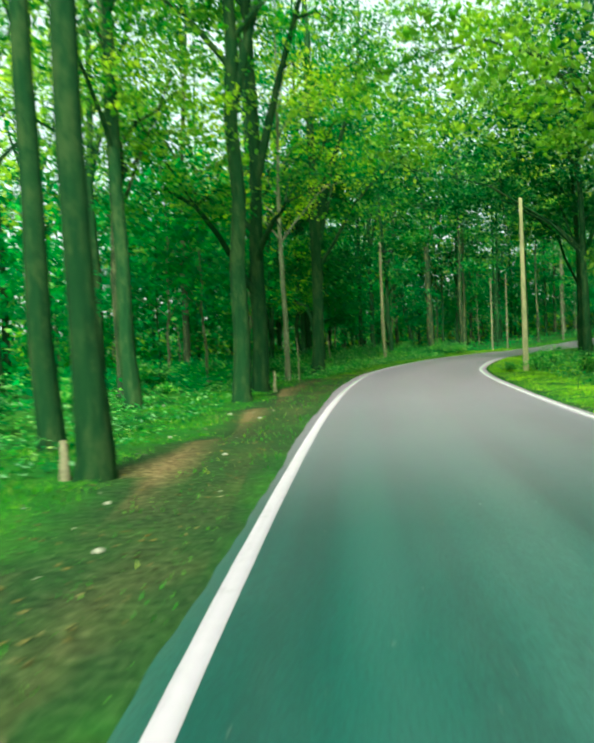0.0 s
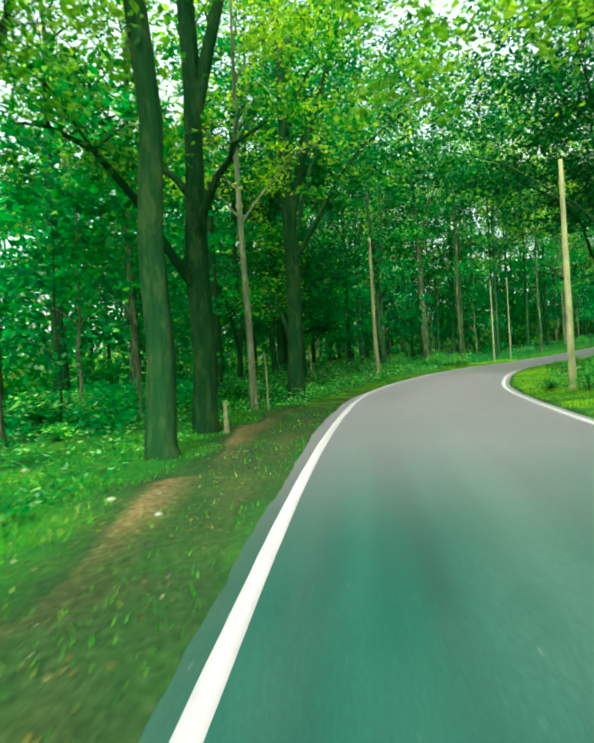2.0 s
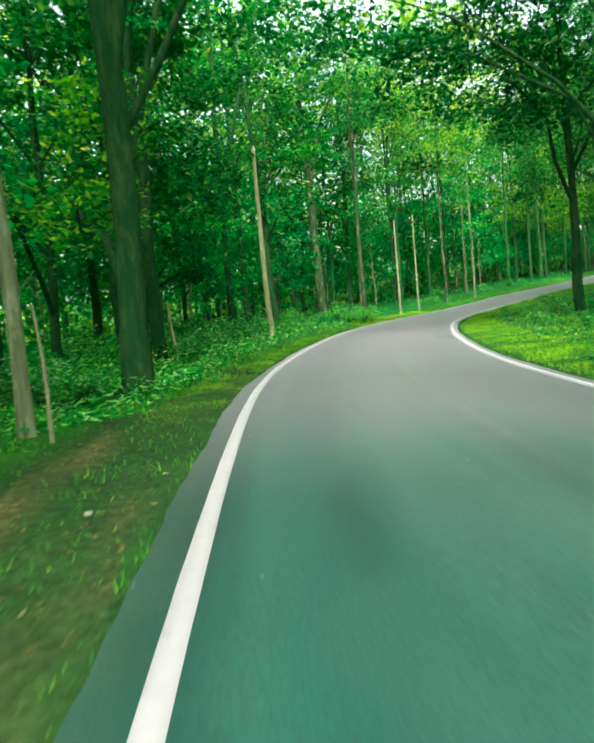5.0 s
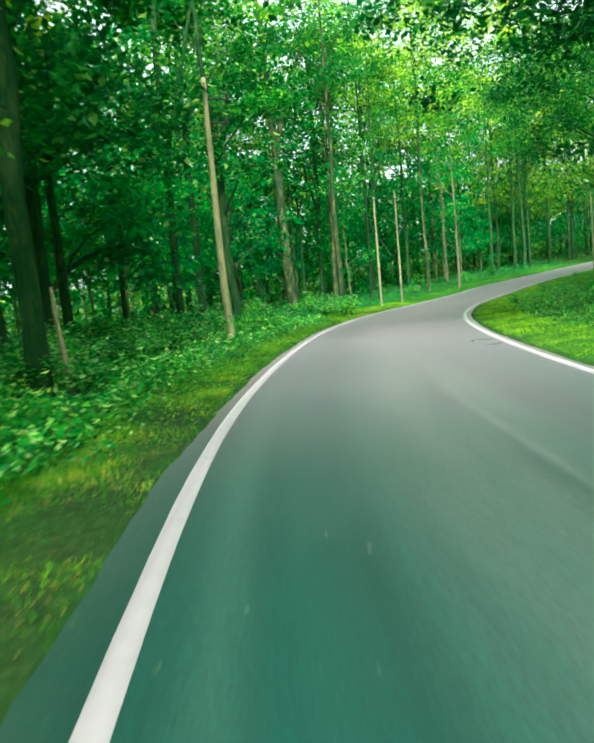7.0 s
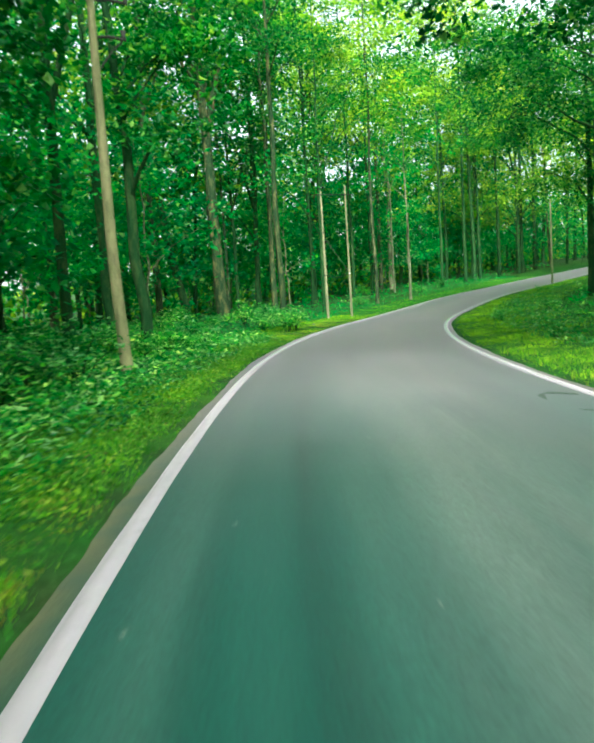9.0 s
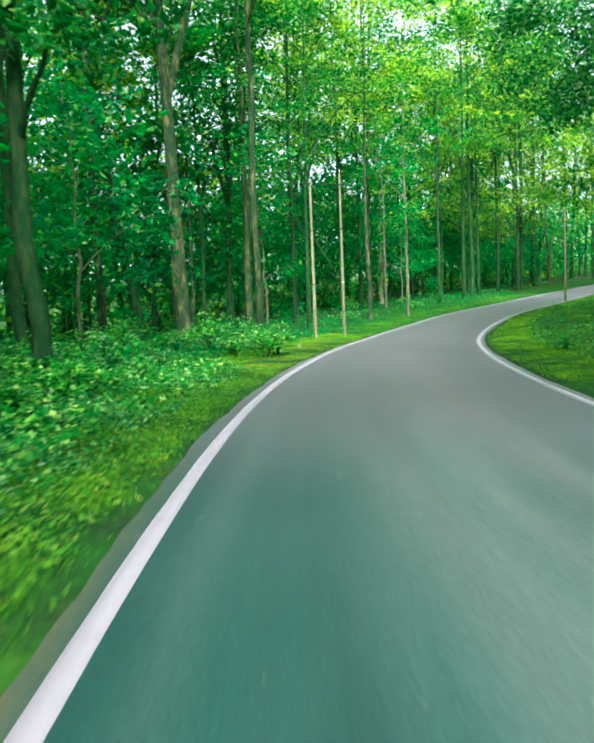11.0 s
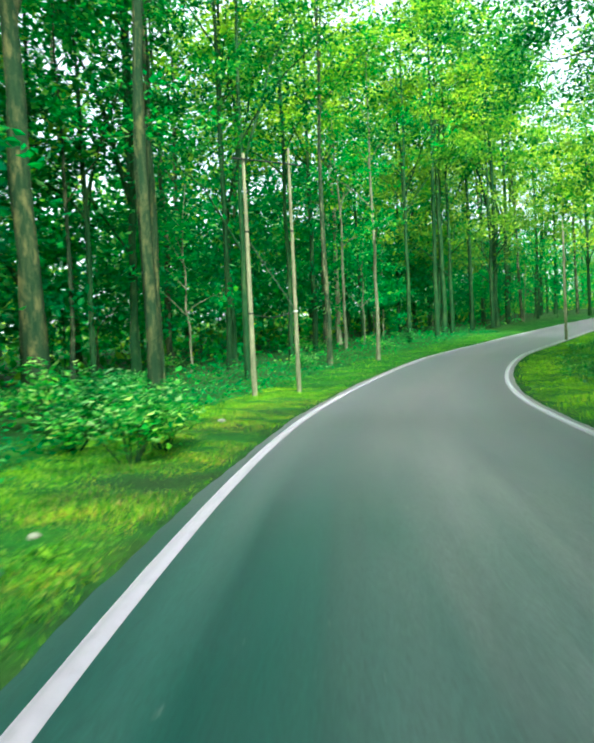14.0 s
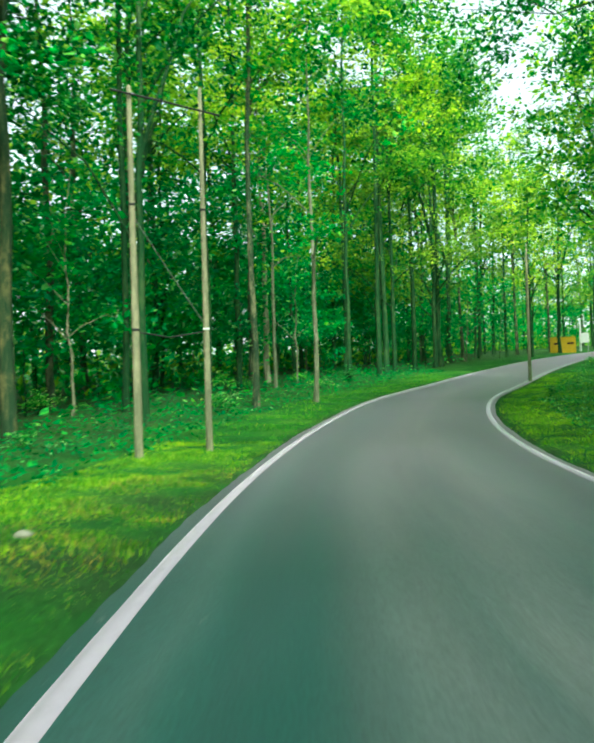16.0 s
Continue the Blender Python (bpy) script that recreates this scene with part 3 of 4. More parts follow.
# the trees that stand along the left verge
HEROES = [
    # x, y, height, radius, crown from, crown radius, leaves, leaf material, bark, lean, fork, wander
    (-3.20, 10.1, 19, 0.17, 8.5, 3.2, 3200, LEAF, BARK, (-0.03, 0.01), 0, 0.20),
    (-2.02, 7.8, 20, 0.165, 9.0, 3.4, 3200, LEAF, BARK, (0.006, 0.0), 0, 0.15),
    (-3.55, 16.3, 18, 0.18, 5.0, 3.2, 4000, LEAF, BARK, (-0.01, 0.0), 0, 0.25),
    (-4.45, 19.5, 18, 0.20, 5.0, 3.2, 4000, LEAF_SUNLIT, BARK_MOTTLED, (-0.01, 0.02), 0, 0.25),
    (-1.30, 17.7, 18, 0.21, 5.5, 3.4, 4400, LEAF, BARK, (0.0, 0.0), 7.5, 0.10),
    (-1.05, 21.1, 18, 0.23, 3.6, 3.4, 6500, LEAF, BARK, (-0.01, 0.0), 6.8, 0.15),
    (-0.45, 26.3, 13, 0.095, 5.5, 2.2, 2000, LEAF_SUNLIT, BARK_PALE, (-0.005, 0.0), 0, 0.15),
    (0.66, 29.9, 18, 0.25, 3.0, 3.4, 7500, LEAF, BARK, (0.0, 0.01), 6.5, 0.12),
    (0.90, 35.45, 17, 0.17, 4.5, 3.0, 5200, LEAF_DARK, BARK, (-0.012, 0.0), 6.5, 0.12),
    (0.35, 43.0, 16, 0.21, 2.4, 3.2, 7500, LEAF_DARK, BARK, (-0.03, 0.0), 0, 0.2),
    (11.15, 67.0, 20, 0.30, 10.5, 3.6, 3000, LEAF_SHADED, BARK_TAN, (-0.030, 0.01), 10.0, 0.10),
    (10.3, 71.5, 18, 0.23, 11.0, 3.2, 2600, LEAF_SHADED, BARK, (-0.165, 0.055), 0, 0.2),
    (12.5, 72.0, 14, 0.08, 6.5, 2.6, 2400, LEAF_DARK, BARK_MOTTLED, (0.0, 0.0), 0, 0.2),
    (26.4, 78.3, 14, 0.095, 5.5, 2.4, 2200, LEAF_DARK, BARK_PALE, (0.0, 0.0), 0, 0.12),
    (30.8, 91.3, 16, 0.17, 6.5, 2.8, 2600, LEAF, BARK_PALE, (0.0, 0.0), 0, 0.15),
    (29.2, 87.0, 13, 0.10, 6.0, 2.2, 1800, LEAF, BARK_PALE, (-0.02, 0.0), 0, 0.15),
    (17.8, 81.5, 19, 0.15, 9.5, 2.8, 2800, LEAF, BARK_MOTTLED, (-0.01, 0.0), 0, 0.2),
    (15.0, 75.0, 22, 0.13, 6.0, 3.4, 4600, LEAF_SHADED, BARK, (0.0, 0.0), 0, 0.2),
    (7.4, 75.5, 17, 0.15, 7.0, 3.4, 3600, LEAF_SUNLIT, BARK, (0.0, 0.0), 0, 0.2),
    (19.5, 78.5, 26, 0.12, 12.0, 4.4, 6500, LEAF_SUNLIT, BARK, (0.0, 0.0), 0, 0.2),
    (23.6, 77.5, 25, 0.11, 11.0, 4.4, 7000, LEAF_SUNLIT, BARK_MOTTLED, (0.0, 0.0), 0, 0.2),
    (24.0, 82.5, 27, 0.12, 10.5, 4.4, 7500, LEAF, BARK, (0.0, 0.0), 0, 0.2),
    (34.0, 88.0, 23, 0.12, 9.0, 4.0, 6000, LEAF, BARK, (0.0, 0.0), 0, 0.2),
    (40.5, 93.0, 22, 0.14, 4.5, 3.8, 4400, LEAF_SUNLIT, BARK, (0.0, 0.0), 0, 0.2),
    (48.5, 99.0, 19, 0.18, 4.0, 3.8, 4200, LEAF_SUNLIT, BARK, (0.0, 0.0), 0, 0.2),
    (13.2, 72.8, 17, 0.10, 5.0, 3.8, 5600, LEAF_SHADED, BARK, (0.0, 0.0), 7.0, 0.2),
    (18.6, 73.6, 18, 0.11, 5.5, 4.0, 5600, LEAF_SHADED, BARK, (0.0, 0.0), 8.0, 0.2),
    (5.9, 51.5, 15, 0.16, 3.6, 2.6, 4200, LEAF_SHADED, BARK, (-0.05, 0.0), 0, 0.2),
    (-6.8, 26.0, 19, 0.18, 6.5, 3.4, 3600, LEAF_SUNLIT, BARK, (0.0, 0.0), 8.0, 0.2),
    (-7.5, 19.0, 19, 0.18, 6.5, 3.4, 3600, LEAF, BARK, (0.0, 0.0), 0, 0.2),
    (37.4, 90.2, 24, 0.15, 9.0, 4.6, 6500, LEAF_SUNLIT, BARK, (0.0, 0.0), 0, 0.2),
    (27.6, 87.6, 26, 0.15, 11.0, 4.6, 6500, LEAF_SUNLIT, BARK, (0.0, 0.0), 0, 0.2),
    (-8.5, 37.0, 17, 0.28, 7.0, 3.4, 3200, LEAF, BARK, (0.0, 0.0), 0, 0.2),
]
# tall trees a little way back from the left verge
for s_, o_, h_, lm_ in ((40.5, -8.0, 19, LEAF_SHADED), (49.5, -7.6, 21, LEAF_SHADED)):
    x_, y_ = at_road(np.array(s_), np.array(o_))
    HEROES.append((float(x_), float(y_), h_ + 5, 0.15, 5.0, 5.6, 8500, lm_, BARK, (0.015, 0.0), 8.0, 0.25))
# leafy understorey trees, thick to the ground, behind the bracketed pole's side of the verge
for s_, o_, h_ in ((34.0, -7.3, 11), (37.8, -7.3, 12), (42.0, -7.8, 12)):
    x_, y_ = at_road(np.array(s_), np.array(o_))
    HEROES.append((float(x_), float(y_), h_, 0.13, 2.0, 3.1, 6500, LEAF_SHADED, BARK, (0.0, 0.0), 0, 0.25))
# the trees of the inner verge whose crowns reach over the road, by metres along it and to the right of its middle
for s_, o_, h_, low_ in ((20, 6.8, 15, 4.2), (33.0, 9.6, 21, 3.6), (44, 10.6, 23, 3.6), (54, 9.6, 24, 4.2), (63, 9.6, 18, 4.0), (71, 8.6, 18, 4.0), (76, 8.0, 17, 4.0), (83, 8.0, 17, 4.5), (95, 8.0, 17, 4.0)):
    x_, y_ = at_road(np.array(s_), np.array(o_))
    HEROES.append((float(x_), float(y_), h_, 0.20, low_ + 0.6, 7.4 if 30 < s_ < 47 else 6.3 if s_ < 75 else 5.6, 21000 if 60 < s_ < 80 else 14500 if 40 < s_ < 56 else 13500 if s_ < 75 else 7600, LEAF_SHADED if 30 < s_ < 80 else LEAF_SUNLIT if s_ < 30 else LEAF, BARK, (-0.015, 0.0), 0, 0.2))
HEROES.append((15.0, 41.6, 15, 0.17, 4.4, 5.2, 12000, LEAF_SHADED, BARK, (-0.03, 0.0), 0, 0.2))
HEROES.append((13.5, 36.6, 18, 0.19, 3.8, 6.8, 13000, LEAF_SHADED, BARK, (-0.02, 0.0), 0, 0.2))
# unseen trees added round the start, their crowns shade the near ground
for s_, o_ in ((-6.0, 5.8), (1.0, 6.4), (8.5, 6.6), (-13.0, 5.8), (-9.0, -6.5)):
    x_, y_ = at_road(np.array(s_), np.array(o_))
    HEROES.append((float(x_), float(y_), 20, 0.22, 9.0, 5.6, 4200, LEAF, BARK, (0.0, 0.0), 0, 0.25))
taken = [(16.45, 67.05, 4.0), (17.85, 67.4, 4.0), (20.5, 70.0, 3.0), (4.68, 44.6, 3.0), (7.7, 26.6, 2.5), (12.0, 68.5, 2.5)]
for x, y, h, r, low, cr, n, lm, bk, ln, fk, wd in HEROES:
    near = y < 36 and x < 2
    put(tree(h, r, low, cr, int(n * (1.5 if near else 1.25 if lm is LEAF_SHADED else 0.95)), 0.15 if near else 0.165 if lm is LEAF_SHADED and 15 < x < 32 else 0.22, lm, bk, ln, fk, wd, label=PALE_LABEL if bk is BARK_PALE else DARK_LABEL, spot=(x, y)), x, y)
    taken.append((x, y, 1.6))
for x, y, r, bk in ((12.95, 63.0, 0.14, BARK_TAN), (15.05, 71.7, 0.17, BARK_TAN)):
    put(tree(18, r, 8.5, 2.8, 3200, 0.17, LEAF_SHADED, bk, (-0.004, 0.0), 0, 0.08, limbs=7, label="forest tree with pale mottled bark on the verge" if bk is BARK_TAN else DARK_LABEL), x, y, 20)
    taken.append((x, y, 2.0))

# kinds of tree that the rest of the wood is made of
KINDS = [
    dict(height=19, radius=0.18, crown_low=5.0, crown_radius=3.4, leaves=1530, leaf=0.32, mat=LEAF, bark=BARK, fork=8.0, limbs=11),
    dict(height=17, radius=0.16, crown_low=5, crown_radius=3.1, leaves=1402, leaf=0.32, mat=LEAF, bark=BARK_MOTTLED, limbs=10),
    dict(height=20, radius=0.16, crown_low=6.0, crown_radius=3.3, leaves=1402, leaf=0.32, mat=LEAF_SUNLIT, bark=BARK, limbs=10),
    dict(height=15, radius=0.11, crown_low=4, crown_radius=2.8, leaves=1487, leaf=0.30, mat=LEAF, bark=BARK),
    dict(height=12, radius=0.075, crown_low=4.5, crown_radius=2.0, leaves=1020, leaf=0.29, mat=LEAF_DARK, bark=BARK_PALE),
    dict(height=15, radius=0.13, crown_low=3.2, crown_radius=3.1, leaves=1530, leaf=0.31, mat=LEAF_DARK, bark=BARK, limbs=11),
]
LABELS = {id(BARK_PALE): PALE_LABEL, id(BARK): DARK_LABEL, id(BARK_MOTTLED): "tall forest tree with grey mottled bark and green crown"}


place_rng = np.random.default_rng(11)


def scatter(count, span, reach, clear, gap, tries=9000):
    """Places in the wood, clear of the road and of each other."""
    out = []
    for s, o in np.stack([place_rng.uniform(*span, tries), place_rng.uniform(*reach, tries)], 1):
        near = clear[0] if o < 0 else clear[1]
        if (30 < s < 66 and -8.8 < o < 0) or (26 < s < 92 and 0 < o < 11) or (56 < s < 104 and -8.5 < o < 0) or (s > 118 and 0 < o < 9) or (s < 34 and o < -7.5 and int(s * 7) % 5 < 3) or abs(o) < near or (s < 15 and abs(o) < 8.5):
            continue
        x, y = at_road(np.array(s), np.array(o))
        if all((x - a) ** 2 + (y - b) ** 2 > max(gap, c) ** 2 for a, b, c in taken):
            taken.append((x, y, 0))
            out.append((float(x), float(y), s, o))
        if len(out) >= count:
            break
    return out


def plant(places, kinds, odds, build, group):
    made = {}
    for x, y, s, o in places:
        k = place_rng.choice(len(kinds), p=odds)
        if kinds[k]["crown_low"] < 4.6 and kinds[k]["height"] > 8 and abs(o) < 7.5:
            k = 0
        size = place_rng.uniform(0.85, 1.15)
        z = float(ground_height(np.array([x]), np.array([y]))[0]) - 0.05
        m = pose(x, y, z, place_rng.normal(0, 1.3), place_rng.normal(0, 1.3), place_rng.uniform(0, 360)) @ Matrix.Diagonal((size, size, size, 1))
        if k in made:
            copy_thing(made[k], m)
        else:
            made[k] = build(kinds[k])
            made[k]["group"] = group
            made[k].matrix_basis = m


# the tall row that closes the wood on the outer side of the bend
TALL = [
    dict(height=24, radius=0.20, crown_low=10.5, crown_radius=4.6, leaves=4000, leaf=0.32, mat=LEAF, bark=BARK, fork=9.0, limbs=16),
    dict(height=23, radius=0.18, crown_low=10.0, crown_radius=4.4, leaves=4000, leaf=0.32, mat=LEAF, bark=BARK_MOTTLED, limbs=15),
    dict(height=22, radius=0.17, crown_low=10.0, crown_radius=4.4, leaves=4000, leaf=0.32, mat=LEAF_SUNLIT, bark=BARK, limbs=15),
]
row = []
for i, s_ in enumerate(np.arange(64, 136, 4.6)):
    o_ = -10.5 - 4.5 * (i % 2) + place_rng.uniform(-1, 1)
    x_, y_ = at_road(np.array(s_), np.array(o_))
    row.append((float(x_), float(y_), s_, o_))
    taken.append((float(x_), float(y_), 1.2))
for s_ in np.arange(102, 150, 5.2):
    for o_ in (-7.6, 9.6):
        x_, y_ = at_road(np.array(s_), np.array(o_ + place_rng.uniform(-0.8, 0.8)))
        row.append((float(x_), float(y_), s_, o_))
        taken.append((float(x_), float(y_), 1.2))
plant(row, TALL, [0.42, 0.30, 0.28], lambda kind: tree(label=LABELS[id(kind["bark"])], sides=7, **kind), "tall trees round the bend")

plant(scatter(128, (-14, 135), (-25, 25), (4.0, 4.8), 2.6) + scatter(66, (60, 190), (-22, 22), (4.4, 5.0), 2.6), KINDS, [0.18, 0.17, 0.26, 0.13, 0.13, 0.13],
      lambda kind: tree(label=LABELS[id(kind["bark"])], sides=7, **kind), "trees of the wood")

SAPLINGS = [
    dict(height=5.5, radius=0.040, crown_low=1.3, crown_radius=1.7, leaves=720, leaf=0.24, mat=LEAF_DARK, bark=BARK, limbs=8),
    dict(height=4.2, radius=0.030, crown_low=0.9, crown_radius=1.5, leaves=600, leaf=0.22, mat=LEAF_DARK, bark=BARK, limbs=7),
    dict(height=6.8, radius=0.050, crown_low=2.0, crown_radius=1.8, leaves=760, leaf=0.25, mat=LEAF_DARK, bark=BARK_PALE, limbs=8),
]
plant(scatter(92, (2, 135), (-22, -5.5), (5.5, 6), 1.5) + scatter(46, (10, 130), (6.0, 22), (5, 6.0), 1.7), SAPLINGS, [0.4, 0.3, 0.3],
      lambda kind: tree(name="sapling", label="young leafy green sapling under the tall trees", wander=0.12, sides=5, **kind), "saplings of the wood")


# ---- the far wood: leaves and stems past the trees that can be told apart ----
def far_woods():
    n = 60000
    s, side = rng.uniform(-45, 260, n), rng.choice([-1, 1], n)
    o = side * (23 + 62 * rng.random(n) ** 1.5)
    end = rng.random(n) < 0.12
    s[end], o[end] = rng.uniform(205, 260, end.sum()), rng.uniform(-60, 60, end.sum())
    behind = rng.random(n) < 0.06
    s[behind], o[behind] = rng.uniform(-45, -30, behind.sum()), rng.uniform(-50, 50, behind.sum())
    p = at_road(s, o)
    h = rng.uniform(0, 1, n) ** 1.1 * 19 * (0.75 + 0.25 * wave(p[:, 0] * 0.2, p[:, 1] * 0.2, 5.0))
    c = np.stack([p[:, 0], p[:, 1], rise(p[:, 0], p[:, 1]) + h], 1)
    c = c[rng.integers(0, n // 25, n)] + rng.normal(0, 1, (n, 3)) * (1.5, 1.5, 0.8)
    c[:, 2] = np.maximum(c[:, 2], rise(c[:, 0], c[:, 1]) + 0.2)
    v, f = leaf_quads(c, 1.05, 0.72)
    tagged(new("far_woods", mesh_of("far_woods", v, f, LEAF)), "distant dense green wood", "woods", kind="stuff")
    wood = Tubes(5)
    for _ in range(420):
        q = at_road(np.array(rng.uniform(-40, 250)), np.array(rng.choice([-1, 1]) * rng.uniform(24, 75)))
        z = float(rise(q[0], q[1]))
        r = rng.uniform(0.08, 0.2)
        wood.add([(q[0], q[1], z - 0.3), (q[0] + rng.normal(0, 0.2), q[1], z + 6), (q[0] + rng.normal(0, 0.5), q[1], z + 13)], [r, r * 0.75, r * 0.3])
    tagged(new("far_stems", wood.mesh("far_stems", BARK)), "distant thin dark tree stems", "woods", kind="stuff")


far_woods()


# ---- undergrowth ----
def far_undergrowth():
    n = 30000
    s, o = rng.uniform(-30, 210, n), rng.choice([-1, 1], n) * (15 + 45 * rng.random(n) ** 1.3)
    p = at_road(s, o)
    h = rng.random(n) ** 1.2 * (1.6 + 2.4 * np.clip(0.5 + 0.6 * wave(p[:, 0] * 0.35, p[:, 1] * 0.35, 7.0), 0, 1)) * np.clip((np.abs(o) - 8) / 20, 0.3, 1)
    v, f = leaf_quads(np.stack([p[:, 0], p[:, 1], rise(p[:, 0], p[:, 1]) + 0.1 + h], 1), 0.55, 0.36)
    tagged(new("far_undergrowth", mesh_of("far_undergrowth", v, f, LEAF)), "distant green thicket under the trees", "undergrowth", kind="stuff")


far_undergrowth()


def thicket(name, label, n, s0, s1, near, deep, low, tall, leaf, sides, mat):
    """The leafy middle storey of the wood behind the first rows of trunks."""
    s = rng.uniform(s0, s1, n)
    o = np.where(rng.random(n) < sides, -1, 1) * (near + np.clip((66 - s) / 10, 0, 1) * (2.6 if near < 10 else 0) + deep * rng.random(n) ** 1.2)
    p = at_road(s, o)
    h = low + rng.random(n) * (tall + 7.5 * np.clip(0.5 + 0.7 * wave(p[:, 0] * 0.3, p[:, 1] * 0.3, 9.0), 0, 1))
    c = np.stack([p[:, 0], p[:, 1], rise(p[:, 0], p[:, 1]) + h], 1)
    c = c[rng.integers(0, n // 40, n)] + rng.normal(0, 1, (n, 3)) * (0.75, 0.75, 0.34) * (2.2 * leaf) ** 0.7
    v, f = leaf_quads(c, leaf, leaf * 0.62)
    tagged(new(name, mesh_of(name, v, f, mat)), label, "undergrowth", kind="stuff")


thicket("thicket", "dark green leafy middle storey of the wood", 52000, -8, 175, 12, 13, 0.3, 4.0, 0.38, 0.66, LEAF_DARK)
thicket("thicket", "green leafy middle storey of the wood", 24000, -12, 45, 15, 14, 0.6, 5.0, 0.36, 1.0, LEAF_DARK)
thicket("thicket", "deep green leaves closing the wood behind the bend", 22000, 48, 140, 17, 12, 2.5, 11.0, 0.5, 1.0, LEAF_SHADED)
thicket("wood_edge_leaves", "green leaves along the edge of the wood", 56000, 33, 135, 10.0, 7.0, 2.2, 6.0, 0.29, 1.0, LEAF_DARK)


def shrub(height, spread, leaves, leaf, mat, label):
    root = tagged(new("shrub"), label, "shrub")
    wood = Tubes(5)
    tips = []
    for _ in range(10):
        az, out = rng.uniform(0, 2 * np.pi), spread * rng.uniform(0.15, 1)
        tip = np.array([np.cos(az) * out, np.sin(az) * out, height * rng.uniform(0.55, 1.0) * (1.1 - 0.45 * out / spread)])
        pts = np.array([tip * (0.12, 0.12, -0.05), tip * (0.45, 0.45, 0.55), tip])
        wood.add(pts, [0.012, 0.008, 0.003])
        tips.append((pts, out))
    part("stem", wood.mesh("stem", BARK), root)
    c = []
    for _ in range(leaves):
        pts, _o = tips[rng.integers(0, len(tips))]
        t = rng.uniform(0.08, 1.05) ** 0.75
        base = pts[1] * (1 - t) * 1.4 * min(1, t * 2) + pts[2] * t
        c.append(base + rng.normal(0, 1, 3) * (0.10 * spread + 0.05) * (1, 1, 0.7))
    c = np.array(c)
    c[:, 2] = np.maximum(c[:, 2], 0.04)
    v, f = leaf_quads(c, leaf, leaf * 0.58, tilt=0.45)
    part("foliage", mesh_of("foliage", v, f, mat), root)
    return root


SHRUBS = [shrub(0.95, 0.75, 400, 0.125, WEED, "leafy bright green shrub on the road verge"),
          shrub(0.75, 0.65, 330, 0.12, WEED, "low leafy green weed bush on the verge"),
          shrub(1.10, 0.80, 430, 0.13, WEED, "knee-high green shrub with broad leaves"),
          shrub(0.60, 0.60, 330, 0.135, WEED, "spreading green weed with pale leaves")]
for ob in SHRUBS:
    ob["group"] = "shrubs of the verge"
places = [(12.3, 60.6, 2, 0.95), (11.8, 61.6, 0, 1.05), (12.6, 61.9, 1, 1.0), (11.2, 60.2, 2, 1.1), (10.9, 61.4, 0, 1.1), (12.0, 59.6, 1, 0.9), (11.4, 57.3, 2, 1.0), (12.0, 58.2, 0, 0.95), (10.9, 58.6, 2, 0.95), (7.9, 26.0, 0, 0.6), (7.2, 27.0, 3, 0.7), (8.3, 26.6, 1, 0.7)]
for count, s0, s1, o0, o1 in ((70, 36, 50, -9.5, -4.2), (24, 49, 54, -9.0, -4.5), (22, 54, 60.5, -10.0, -6.0), (34, 28, 37, -9, -4.4), (30, 8, 30, -12, -6.0), (20, 60, 95, -12, -5.5), (50, 10, 110, 3.9, 8.5), (20, 0, 120, -22, -9)):
    for _ in range(count):
        s, o = rng.uniform(s0, s1), rng.uniform(o0, o1)
        x, y = at_road(np.array(s), np.array(o))
        places.append((float(x), float(y), int(rng.integers(0, 4)), rng.uniform(0.65, 1.1) * (0.75 if o > 0 else 1)))
used = set()
for x, y, k, size in places:
    z = float(ground_height(np.array([x]), np.array([y]))[0])
    m = pose(x, y, z, 0, 0, rng.uniform(0, 360)) @ Matrix.Diagonal((size, size, size * rng.uniform(0.8, 1.1), 1))
    if k in used:
        copy_thing(SHRUBS[k], m)
    else:
        used.add(k)
        SHRUBS[k].matrix_basis = m


def weeds(name, label, count, s0, s1, o0, o1, low, high, leaf, mat, slim=0.55, tilt=0.5):
    """Ground cover: many small leaves over a strip beside the road."""
    s, o = rng.uniform(s0, s1, count), rng.uniform(o0, o1, count)
    p = at_road(s, o)
    keep = rng.random(count) > bareness(s, o, p[:, 0], p[:, 1]) * 1.1
    keep &= wave(p[:, 0] * 1.7, p[:, 1] * 1.7, 3.0) > rng.uniform(-1.0, 0.25, count)
    s, o, p = s[keep], o[keep], p[keep]
    h = rng.random(len(s)) * (low + (high - low) * np.clip(0.5 + 0.6 * wave(p[:, 0] * 1.2, p[:, 1] * 1.2, 6.0), 0, 1))
    c = np.stack([p[:, 0], p[:, 1], ground_height(p[:, 0], p[:, 1], o) + 0.02 + h], 1)
    v, f = leaf_quads(c, leaf, leaf * slim, tilt=tilt)
    tagged(new(name, mesh_of(name, v, f, mat)), label, "undergrowth", kind="stuff")


